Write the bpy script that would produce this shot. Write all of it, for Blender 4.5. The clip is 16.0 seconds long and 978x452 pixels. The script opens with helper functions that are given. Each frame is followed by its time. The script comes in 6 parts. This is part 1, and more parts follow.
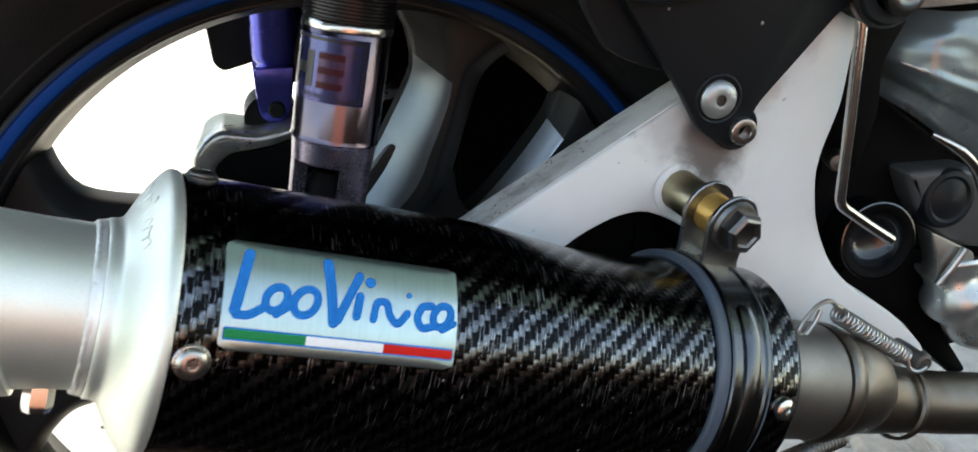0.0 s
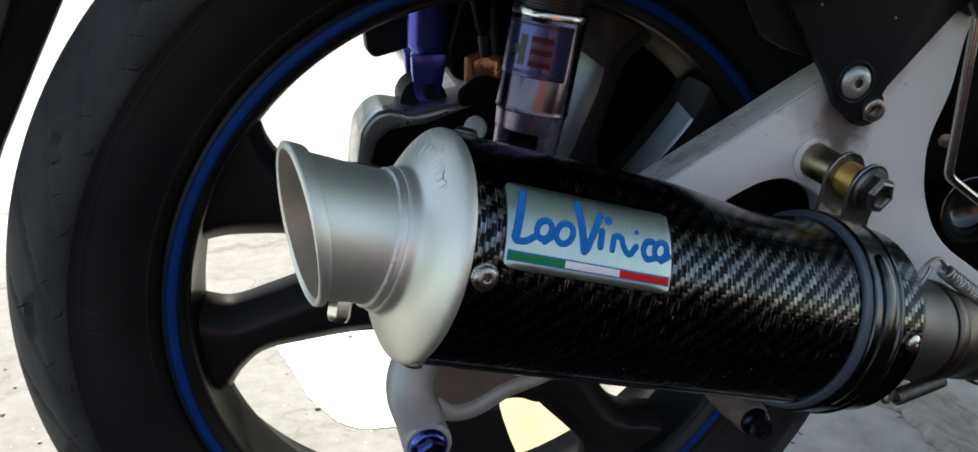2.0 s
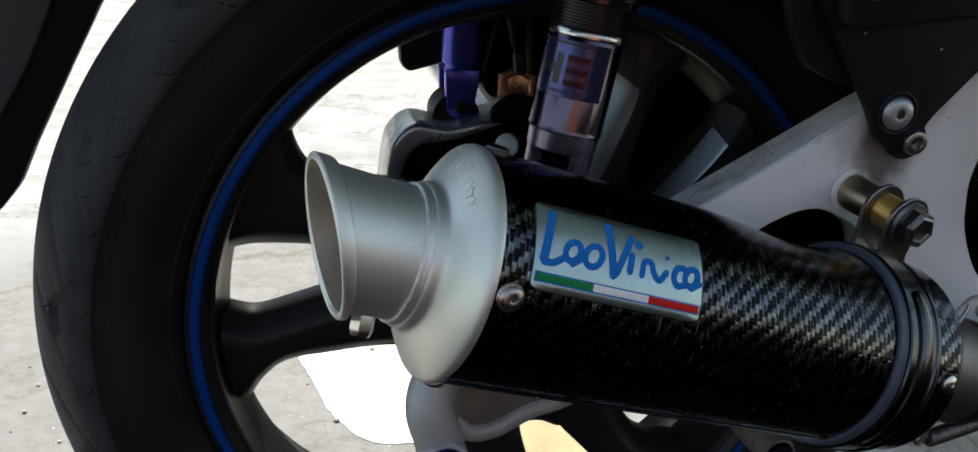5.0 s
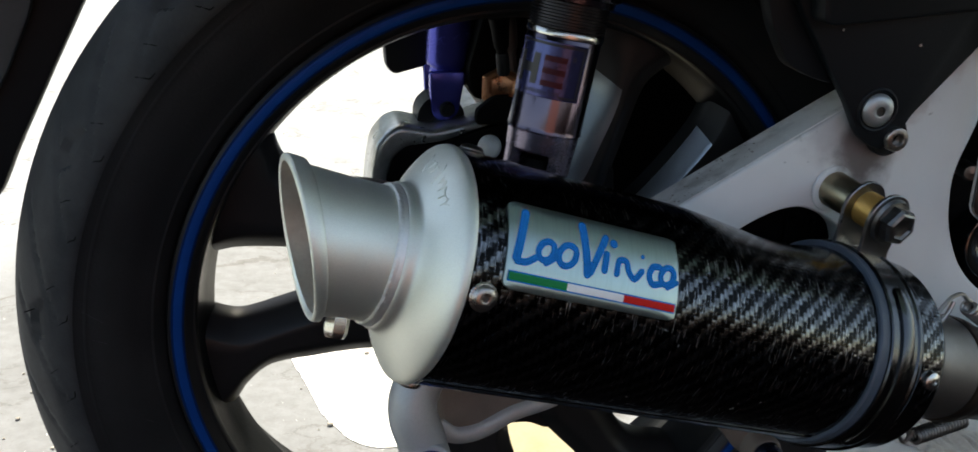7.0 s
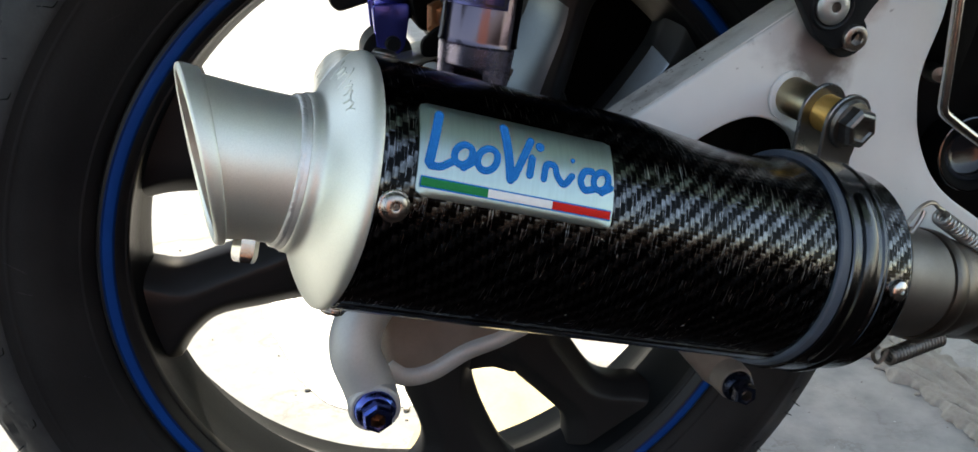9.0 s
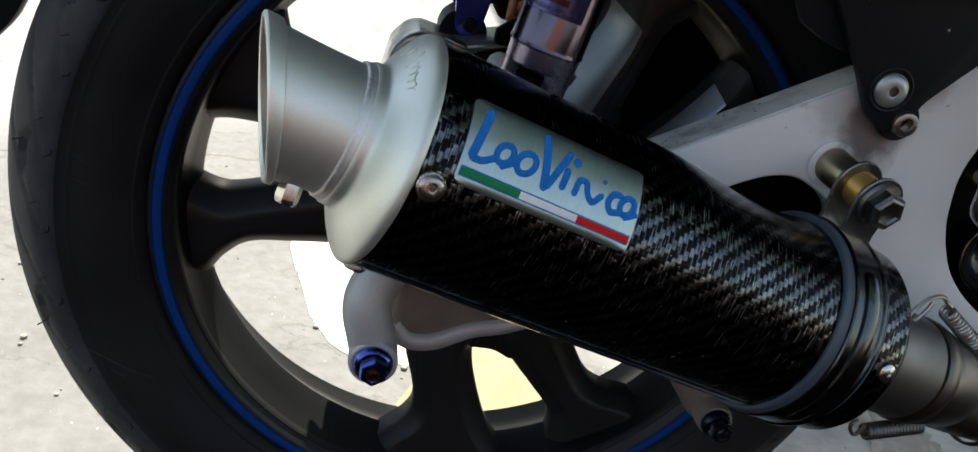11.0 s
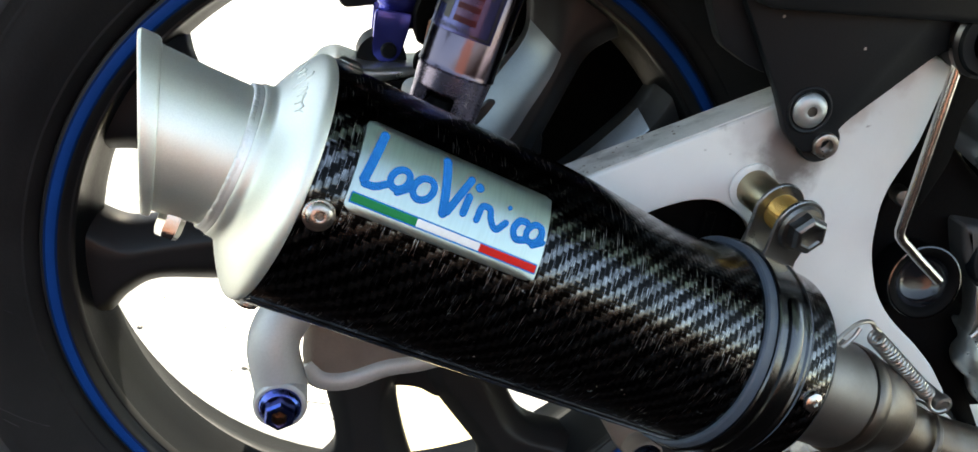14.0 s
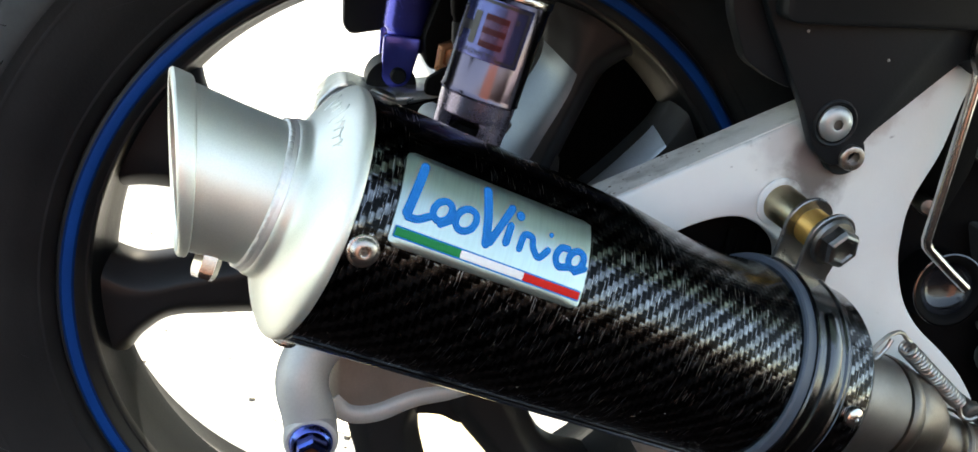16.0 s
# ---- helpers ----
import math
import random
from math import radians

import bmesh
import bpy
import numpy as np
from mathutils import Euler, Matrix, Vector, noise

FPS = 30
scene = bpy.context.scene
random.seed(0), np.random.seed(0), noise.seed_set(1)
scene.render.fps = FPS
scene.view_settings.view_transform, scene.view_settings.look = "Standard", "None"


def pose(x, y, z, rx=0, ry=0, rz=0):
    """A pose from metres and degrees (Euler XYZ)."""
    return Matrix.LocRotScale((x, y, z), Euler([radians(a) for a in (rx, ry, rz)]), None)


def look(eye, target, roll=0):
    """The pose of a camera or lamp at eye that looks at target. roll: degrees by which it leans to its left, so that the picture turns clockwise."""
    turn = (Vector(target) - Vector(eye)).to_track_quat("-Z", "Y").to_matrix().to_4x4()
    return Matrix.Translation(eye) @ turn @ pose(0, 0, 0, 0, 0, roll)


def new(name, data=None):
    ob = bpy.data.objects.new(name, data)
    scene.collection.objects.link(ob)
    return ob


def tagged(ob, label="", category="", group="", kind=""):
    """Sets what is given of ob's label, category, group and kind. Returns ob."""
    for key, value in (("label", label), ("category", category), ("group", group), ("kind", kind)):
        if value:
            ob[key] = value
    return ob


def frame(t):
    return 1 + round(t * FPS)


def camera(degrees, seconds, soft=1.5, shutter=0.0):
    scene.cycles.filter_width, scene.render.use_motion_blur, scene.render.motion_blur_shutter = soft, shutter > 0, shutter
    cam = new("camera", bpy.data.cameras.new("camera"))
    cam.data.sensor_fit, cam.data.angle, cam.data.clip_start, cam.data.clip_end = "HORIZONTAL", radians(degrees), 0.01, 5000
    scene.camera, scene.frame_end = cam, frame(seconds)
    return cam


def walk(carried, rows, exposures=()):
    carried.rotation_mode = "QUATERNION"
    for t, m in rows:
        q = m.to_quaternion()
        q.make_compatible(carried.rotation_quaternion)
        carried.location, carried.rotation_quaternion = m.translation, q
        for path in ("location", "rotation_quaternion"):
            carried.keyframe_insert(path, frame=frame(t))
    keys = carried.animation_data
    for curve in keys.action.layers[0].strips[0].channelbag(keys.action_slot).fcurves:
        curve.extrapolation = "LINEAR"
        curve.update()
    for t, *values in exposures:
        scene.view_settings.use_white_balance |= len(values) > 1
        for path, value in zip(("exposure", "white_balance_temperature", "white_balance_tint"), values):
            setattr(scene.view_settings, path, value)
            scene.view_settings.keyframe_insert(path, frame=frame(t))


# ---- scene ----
cam = camera(56.3, 16.0, 1.5, 0.4)
METRES, EYE, TILT, LEAN, TURN = 0.343, 0.4814, -22.92, 0.0, -15.05
ROWS = [
    (0.0, 0.0, 0.0, 0.0, -0.0, -0.0, -0.0),
    (0.5, -0.0521, -0.0386, -0.0261, -0.26, -0.34, 0.48),
    (1.0, -0.1241, -0.1019, -0.0338, -0.47, -0.16, 0.85),
    (1.5, -0.2175, -0.1812, -0.0547, -0.38, 0.04, 0.34),
    (2.0, -0.2327, -0.1821, -0.0597, -0.27, 0.22, -0.76),
    (2.5, -0.2322, -0.1825, -0.0594, 0.12, 0.38, -1.6),
    (3.0, -0.2395, -0.1698, -0.0625, 0.36, 0.59, -2.45),
    (3.5, -0.2385, -0.1746, -0.06, 0.79, 0.91, -3.06),
    (4.0, -0.2378, -0.1778, -0.0586, 1.15, 1.22, -3.27),
    (6.5, -0.2253, -0.1455, -0.0561, 1.55, 1.27, -3.0),
    (7.0, -0.2043, -0.1633, -0.0606, 1.58, 1.49, -2.59),
    (7.5, -0.1299, -0.1576, -0.0542, 1.67, 1.31, -1.55),
    (8.0, -0.0812, -0.0705, -0.07, 1.72, 0.87, 0.05),
    (8.5, -0.12, -0.0703, -0.1029, 1.92, 0.4, 0.45),
    (9.0, -0.1212, -0.089, -0.1263, 1.92, 0.15, 0.01),
    (11.5, -0.1094, -0.149, -0.1007, 4.51, -1.75, -14.7),
    (12.0, -0.1313, -0.1345, -0.0898, 4.35, -0.93, -14.67),
    (12.5, -0.1361, -0.1502, -0.0801, 4.17, -0.3, -14.61),
    (13.0, -0.1279, -0.128, -0.0845, 3.94, 0.24, -14.41),
    (13.5, -0.0912, -0.0597, -0.0974, 1.51, 0.94, -13.32),
    (14.0, -0.059, -0.0872, -0.0998, 1.5, 1.16, -12.27),
    (14.5, -0.0865, -0.0927, -0.0978, 0.61, 1.68, -11.38),
    (15.0, -0.0978, -0.0859, -0.097, 0.45, 1.8, -10.71),
    (15.5, -0.117, -0.0832, -0.0985, 0.51, 1.97, -10.34),
    (16.0, -0.1164, -0.076, -0.0973, 0.49, 2.3, -10.11),
]
EXPOSURES = [(t, e, k, n) for t, e, k, n in ((0.0, 2.44, 9050, 7), (1.2, 2.40, 8850, 8), (2.0, 1.35, 8350, 9), (4.0, 0.92, 8050, 9), (6.8, 1.14, 8150, 8), (8.0, 1.93, 8750, 8), (8.5, 2.10, 8850, 8), (9.0, 1.82, 8850, 9), (11.5, 1.21, 8250, 9), (12.8, 1.19, 8150, 9), (13.6, 2.36, 8850, 7), (16.0, 2.48, 8850, 7))]
X0, Y0 = -0.0322, -0.3863
walk(cam, [(t, pose(X0, Y0, EYE, TILT, LEAN, TURN) @ pose(METRES * x, METRES * y, METRES * z, 90 + pitch, roll, yaw)) for t, x, y, z, yaw, pitch, roll in ROWS],
     exposures=EXPOSURES)

# ---- light ----
ROOF_X, ROOF_Y = 0.47, 1.38
world = bpy.data.worlds.new("World")
scene.world = world
world.use_nodes = True
SUN_EL, SUN_AZ = radians(58), radians(8)
sky = world.node_tree.nodes.new("ShaderNodeTexSky")
sky.sky_type, sky.sun_disc, sky.sun_elevation, sky.sun_rotation = "NISHITA", False, SUN_EL, SUN_AZ
world.node_tree.links.new(sky.outputs[0], world.node_tree.nodes["Background"].inputs[0])
world.node_tree.nodes["Background"].inputs[1].default_value = 0.15
sun = new("sun", bpy.data.lights.new("sun", "SUN"))
sun.data.energy, sun.data.angle, sun.data.color = 4.8, radians(0.6), (1.0, 0.995, 0.985)
sun_dir = Vector((math.sin(SUN_AZ) * math.cos(SUN_EL), math.cos(SUN_AZ) * math.cos(SUN_EL), math.sin(SUN_EL)))
sun.matrix_world = look(sun_dir * 5, (0, 0, 0))


# ---- materials ----
def nodes_of(name):
    m = bpy.data.materials.new(name)
    m.use_nodes = True
    nt = m.node_tree
    return m, nt, nt.nodes["Principled BSDF"]


def math_node(nt, op, a, b=0.0):
    n = nt.nodes.new("ShaderNodeMath")
    n.operation = op
    for i, v in enumerate((a, b)):
        if isinstance(v, (int, float)):
            n.inputs[i].default_value = v
        else:
            nt.links.new(v, n.inputs[i])
    return n.outputs[0]


def mix_col(nt, fac, a, b):
    n = nt.nodes.new("ShaderNodeMix")
    n.data_type = "RGBA"
    for sock, v in ((n.inputs[0], fac), (n.inputs[6], a), (n.inputs[7], b)):
        if isinstance(v, (int, float)):
            sock.default_value = v
        elif isinstance(v, tuple):
            sock.default_value = (*v[:3], 1)
        else:
            nt.links.new(v, sock)
    return n.outputs[2]


def noise_node(nt, scale, detail=4, stretch=(1, 1, 1), coord="Object", rough=0.55):
    tc, mp, n = nt.nodes.new("ShaderNodeTexCoord"), nt.nodes.new("ShaderNodeMapping"), nt.nodes.new("ShaderNodeTexNoise")
    mp.inputs["Scale"].default_value = stretch
    nt.links.new(tc.outputs[coord], mp.inputs[0])
    nt.links.new(mp.outputs[0], n.inputs["Vector"])
    n.inputs["Scale"].default_value, n.inputs["Detail"].default_value, n.inputs["Roughness"].default_value = scale, detail, rough
    return n.outputs["Fac"]


def ramp(nt, val, lo, hi):
    n = nt.nodes.new("ShaderNodeMapRange")
    n.inputs["From Min"].default_value, n.inputs["From Max"].default_value = lo, hi
    nt.links.new(val, n.inputs["Value"])
    return n.outputs[0]


def bump(nt, bsdf, height, strength, dist=0.001, sock="Normal"):
    n = nt.nodes.new("ShaderNodeBump")
    n.inputs["Strength"].default_value, n.inputs["Distance"].default_value = strength, dist
    nt.links.new(height, n.inputs["Height"])
    nt.links.new(n.outputs[0], bsdf.inputs[sock])


def mat(name, col, rough=0.5, metal=0.0, col2=None, big=25, small=400, var=0.5, grain=0.15, coat=0.0, stretch=(1, 1, 1), rvar=0.12, spec=0.5):
    """A surface with stains at one scale and grain at a finer one."""
    m, nt, b = nodes_of(name)
    n1, n2 = noise_node(nt, big, 5), noise_node(nt, small, 3, stretch)
    c2 = col2 or tuple(c * 0.62 for c in col)
    f = math_node(nt, "MULTIPLY", ramp(nt, n1, 0.35, 0.7), var)
    c = mix_col(nt, f, col, c2)
    c = mix_col(nt, math_node(nt, "MULTIPLY", ramp(nt, n2, 0.4, 0.75), 0.3), c, tuple(x * 0.7 for x in col))
    nt.links.new(c, b.inputs["Base Color"])
    r = math_node(nt, "ADD", math_node(nt, "MULTIPLY", math_node(nt, "SUBTRACT", n1, 0.5), rvar * 2), rough)
    nt.links.new(math_node(nt, "ADD", r, math_node(nt, "MULTIPLY", math_node(nt, "SUBTRACT", n2, 0.5), rvar)), b.inputs["Roughness"])
    b.inputs["Metallic"].default_value = metal
    b.inputs["Specular IOR Level"].default_value = spec
    b.inputs["Coat Weight"].default_value = coat
    b.inputs["Coat Roughness"].default_value = 0.06
    if grain:
        bump(nt, b, n2, grain, 0.0006)
    return m


def carbon_material():
    """Two-by-two twill of 2 mm tows under clear lacquer; the UV map is in metres."""
    m, nt, b = nodes_of("carbon_twill")
    uv, sep = nt.nodes.new("ShaderNodeUVMap"), nt.nodes.new("ShaderNodeSeparateXYZ")
    nt.links.new(uv.outputs[0], sep.inputs[0])
    wob = math_node(nt, "MULTIPLY", math_node(nt, "SUBTRACT", noise_node(nt, 60, 2), 0.5), 0.6)
    u = math_node(nt, "ADD", math_node(nt, "DIVIDE", sep.outputs[0], TOW), wob)
    v = math_node(nt, "ADD", math_node(nt, "DIVIDE", sep.outputs[1], TOW), wob)
    cell = math_node(nt, "ADD", math_node(nt, "FLOOR", u), math_node(nt, "FLOOR", v))
    k = math_node(nt, "FLOORED_MODULO", cell, 4.0)
    over = math_node(nt, "LESS_THAN", k, 1.5)
    under = math_node(nt, "SUBTRACT", 1.0, over)
    fu, fv = math_node(nt, "FRACT", u), math_node(nt, "FRACT", v)

    def arch(x, power):
        # one at x = 0, nought at x = -1 and 1
        return math_node(nt, "SUBTRACT", 1.0, math_node(nt, "POWER", math_node(nt, "ABSOLUTE", x), power))
    # each tow lies flat over two others and dives at both ends
    weft_along = arch(math_node(nt, "ADD", math_node(nt, "SUBTRACT", k, 3.0), fv), 3.4)
    weft_across = arch(math_node(nt, "SUBTRACT", math_node(nt, "MULTIPLY", fu, 2.0), 1.0), 3.0)
    warp_across = arch(math_node(nt, "SUBTRACT", math_node(nt, "MULTIPLY", fv, 2.0), 1.0), 4.0)
    weft_h = math_node(nt, "ADD", weft_along, math_node(nt, "MULTIPLY", weft_across, 0.30))
    height = math_node(nt, "ADD", math_node(nt, "MULTIPLY", math_node(nt, "MULTIPLY", warp_across, 0.5), over), math_node(nt, "MULTIPLY", weft_h, under))
    fibre_a = noise_node(nt, 1500, 2, (0.03, 1, 1), "UV")
    fibre_b = noise_node(nt, 1500, 2, (1, 0.03, 1), "UV")
    fib = math_node(nt, "ADD", math_node(nt, "MULTIPLY", fibre_a, over), math_node(nt, "MULTIPLY", fibre_b, under))
    # no two tows shine alike
    tone = math_node(nt, "MULTIPLY", ramp(nt, noise_node(nt, 330, 2), 0.36, 0.62), ramp(nt, noise_node(nt, 45, 3), 0.25, 0.50))
    weft = mix_col(nt, tone, tuple(c * 0.35 for c in CARBON_WEFT), tuple(c * 1.35 for c in CARBON_WEFT))
    # dark resin between the tows, with the shade of the gaps painted in
    body = ramp(nt, math_node(nt, "MULTIPLY", weft_across, weft_along), 0.10, 0.55)
    weft = mix_col(nt, body, CARBON_WARP, weft)
    col = mix_col(nt, over, weft, CARBON_WARP)
    col = mix_col(nt, math_node(nt, "MULTIPLY", ramp(nt, fib, 0.42, 0.66), 0.55), col, (0.004, 0.004, 0.005))
    # fine polishing scratches round the can and specks of dust in the lacquer
    scratch = math_node(nt, "MAXIMUM", ramp(nt, noise_node(nt, 3600, 1, (1, 0.020, 1), "UV"), 0.66, 0.72), ramp(nt, noise_node(nt, 2100, 1, (1, 0.035, 1), "UV"), 0.69, 0.74))
    # stray bright fibres along the edges of the tows
    stray = math_node(nt, "MULTIPLY", ramp(nt, math_node(nt, "ABSOLUTE", math_node(nt, "SUBTRACT", fu, 0.5)), 0.43, 0.485), ramp(nt, noise_node(nt, 700, 2, (1, 0.10, 1), "UV"), 0.46, 0.60))
    col = mix_col(nt, math_node(nt, "MULTIPLY", stray, 0.7), col, (0.26, 0.27, 0.30))
    scratch = math_node(nt, "MULTIPLY", scratch, ramp(nt, noise_node(nt, 40, 3), 0.36, 0.58))
    col = mix_col(nt, math_node(nt, "MULTIPLY", scratch, 0.75), col, (0.40, 0.41, 0.44))
    dust = math_node(nt, "MULTIPLY", ramp(nt, noise_node(nt, 650, 1), 0.745, 0.78), ramp(nt, noise_node(nt, 30, 2), 0.45, 0.62))
    col = mix_col(nt, math_node(nt, "MULTIPLY", dust, 0.6), col, (0.34, 0.33, 0.32))
    nt.links.new(col, b.inputs["Base Color"])
    nt.links.new(math_node(nt, "SUBTRACT", 1.0, dust), b.inputs["Metallic"])
    nt.links.new(math_node(nt, "ADD", math_node(nt, "ADD", math_node(nt, "MULTIPLY", fib, 0.10), 0.12), math_node(nt, "MULTIPLY", scratch, 0.25)), b.inputs["Roughness"])
    b.inputs["Anisotropic"].default_value = 0.15
    nt.links.new(math_node(nt, "MULTIPLY", over, 0.25), b.inputs["Anisotropic Rotation"])
    tan = nt.nodes.new("ShaderNodeTangent")
    tan.direction_type = "UV_MAP"
    nt.links.new(tan.outputs[0], b.inputs["Tangent"])
    bump(nt, b, math_node(nt, "ADD", height, math_node(nt, "MULTIPLY", fib, 0.12)), 1.0, 0.00006)
    b.inputs["Coat Weight"].default_value, b.inputs["Coat Roughness"].default_value = 0.11, 0.07
    bump(nt, b, noise_node(nt, 220, 3), 0.08, 0.0004, "Coat Normal")
    return m


TOW = 0.0021
CARBON_WARP, CARBON_WEFT = (0.0018, 0.0018, 0.0020), (0.150, 0.157, 0.162)
M_CARBON = carbon_material()
M_TITAN = mat("blasted_titanium", (0.87, 0.89, 0.805), 0.50, 0.88, (0.74, 0.76, 0.69), big=30, small=2500, var=0.45, grain=0.12, rvar=0.07)
M_WELD = mat("weld_bead", (0.95, 0.94, 0.90), 0.48, 0.9, (0.74, 0.74, 0.70), big=120, small=2500, grain=0.1)
M_BADGE = mat("brushed_plate", (0.40, 0.505, 0.495), 0.30, 0.95, (0.33, 0.42, 0.415), big=35, small=1400, var=0.4, grain=0.02, stretch=(1, 0.06, 0.06), rvar=0.05)
M_BLUE_INK = mat("blue_enamel", (0.0, 0.19, 0.58), 0.6, 0.0, (0.0, 0.17, 0.53), grain=0.02, spec=0.0)
M_GREEN = mat("green_enamel", (0.0, 0.24, 0.075), 0.4, 0.0, grain=0.02, var=0.2, spec=0.1)
M_WHITE = mat("white_enamel", (0.88, 0.88, 0.88), 0.35, 0.0, (0.82, 0.82, 0.82), grain=0.02, coat=0.2, var=0.3)
M_RED = mat("red_enamel", (0.72, 0.02, 0.015), 0.4, 0.0, grain=0.02, var=0.2, spec=0.1)
M_STEEL = mat("stainless_steel", (0.62, 0.60, 0.57), 0.2, 1.0, (0.45, 0.42, 0.40), big=90, small=1500, grain=0.08)
M_STRAP = mat("glossy_dark_strap", (0.10, 0.105, 0.11), 0.2, 1.0, (0.055, 0.057, 0.06), big=40, small=1200, grain=0.05)
M_CLAMP = mat("dark_clamp_steel", (0.20, 0.195, 0.19), 0.3, 1.0, (0.10, 0.10, 0.105), big=40, small=1200, grain=0.08)
M_BAND = mat("grey_rubber_band", (0.062, 0.088, 0.125), 0.5, 0.0, (0.04, 0.05, 0.06), big=60, small=1500, grain=0.1)
M_BOLT = mat("zinc_bolt", (0.22, 0.225, 0.22), 0.34, 1.0, (0.12, 0.105, 0.09), big=160, small=1800, var=0.8, grain=0.2)
M_GOLD = mat("brass_spacer", (0.80, 0.47, 0.14), 0.36, 0.75, (0.62, 0.33, 0.08), big=120, small=1800, grain=0.1)
M_OLIVE = mat("yellow_zinc_stud", (0.42, 0.36, 0.24), 0.34, 1.0, (0.25, 0.2, 0.13), big=150, small=1500, grain=0.15)
M_PIPE = mat("heat_stained_pipe", (0.17, 0.155, 0.14), 0.42, 1.0, (0.10, 0.062, 0.04), big=28, small=700, var=0.85, grain=0.2)
M_SLEEVE = mat("dull_steel_sleeve", (0.225, 0.215, 0.205), 0.5, 1.0, (0.15, 0.138, 0.125), big=40, small=1500, var=0.6, grain=0.1)


def arm_material():
    """Silver paint with brown soot round two fixings, brown patches along the bracket, and chips."""
    m, nt, b = nodes_of("silver_painted_arm")
    big, mid, fine = noise_node(nt, 18, 5), noise_node(nt, 70, 5), noise_node(nt, 600, 3)
    c = mix_col(nt, math_node(nt, "MULTIPLY", ramp(nt, big, 0.35, 0.7), 0.6), (0.80, 0.82, 0.795), (0.67, 0.69, 0.67))
    geo, sub = nt.nodes.new("ShaderNodeTexCoord"), nt.nodes.new("ShaderNodeVectorMath")
    for centre, size, strength, col in (((0.047, 0.0, 0.116), 0.022, 0.9, (0.085, 0.06, 0.052)), ((0.034, 0.0, 0.128), 0.024, 0.4, (0.24, 0.21, 0.215)), ((0.070, 0.0, 0.140), 0.013, 0.4, (0.34, 0.23, 0.17)), ((0.088, 0.0, 0.158), 0.010, 0.3, (0.36, 0.25, 0.19)), ((0.012, 0.0, 0.126), 0.005, 0.5, (0.25, 0.24, 0.22)), ((0.020, 0.0, 0.100), 0.013, 0.4, (0.72, 0.74, 0.74))):
        d = nt.nodes.new("ShaderNodeVectorMath")
        d.operation = "SUBTRACT"
        d.inputs[1].default_value = centre
        nt.links.new(geo.outputs["Object"], d.inputs[0])
        flat = nt.nodes.new("ShaderNodeVectorMath")
        flat.operation = "MULTIPLY"
        flat.inputs[1].default_value = (1, 0, 1)
        nt.links.new(d.outputs[0], flat.inputs[0])
        ln = nt.nodes.new("ShaderNodeVectorMath")
        ln.operation = "LENGTH"
        nt.links.new(flat.outputs[0], ln.inputs[0])
        wob = math_node(nt, "ADD", ln.outputs["Value"], math_node(nt, "MULTIPLY", math_node(nt, "SUBTRACT", mid, 0.5), 0.022))
        inv = nt.nodes.new("ShaderNodeMapRange")
        inv.interpolation_type = "SMOOTHSTEP"
        inv.inputs["From Min"].default_value, inv.inputs["From Max"].default_value = size, size * 0.40
        nt.links.new(wob, inv.inputs["Value"])
        c = mix_col(nt, math_node(nt, "MULTIPLY", inv.outputs[0], strength), c, col)
    chips = ramp(nt, noise_node(nt, 130, 2), 0.72, 0.76)
    c = mix_col(nt, math_node(nt, "MULTIPLY", chips, 0.6), c, (0.22, 0.21, 0.2))
    nt.links.new(c, b.inputs["Base Color"])
    b.inputs["Metallic"].default_value = 0.0
    nt.links.new(math_node(nt, "ADD", math_node(nt, "MULTIPLY", mid, 0.25), 0.32), b.inputs["Roughness"])
    bump(nt, b, fine, 0.12, 0.0005)
    return m


def arm_top_material():
    """The same silver paint, scuffed, with dark specks of road dirt."""
    m, nt, b = nodes_of("grimy_arm_edge")
    big, mid, fine = noise_node(nt, 34, 5, (0.7, 1, 1)), noise_node(nt, 75, 6, (0.5, 1, 1)), noise_node(nt, 420, 3)
    c = mix_col(nt, math_node(nt, "MULTIPLY", ramp(nt, big, 0.42, 0.68), 0.75), (0.76, 0.755, 0.72), (0.46, 0.45, 0.41))
    c = mix_col(nt, math_node(nt, "MULTIPLY", ramp(nt, mid, 0.50, 0.68), 0.65), c, (0.24, 0.225, 0.20))
    c = mix_col(nt, math_node(nt, "MULTIPLY", ramp(nt, fine, 0.66, 0.74), 0.35), c, (0.16, 0.15, 0.13))
    nt.links.new(c, b.inputs["Base Color"])
    b.inputs["Roughness"].default_value = 0.55
    bump(nt, b, math_node(nt, "ADD", mid, math_node(nt, "MULTIPLY", fine, 0.5)), 0.3, 0.0012)
    return m


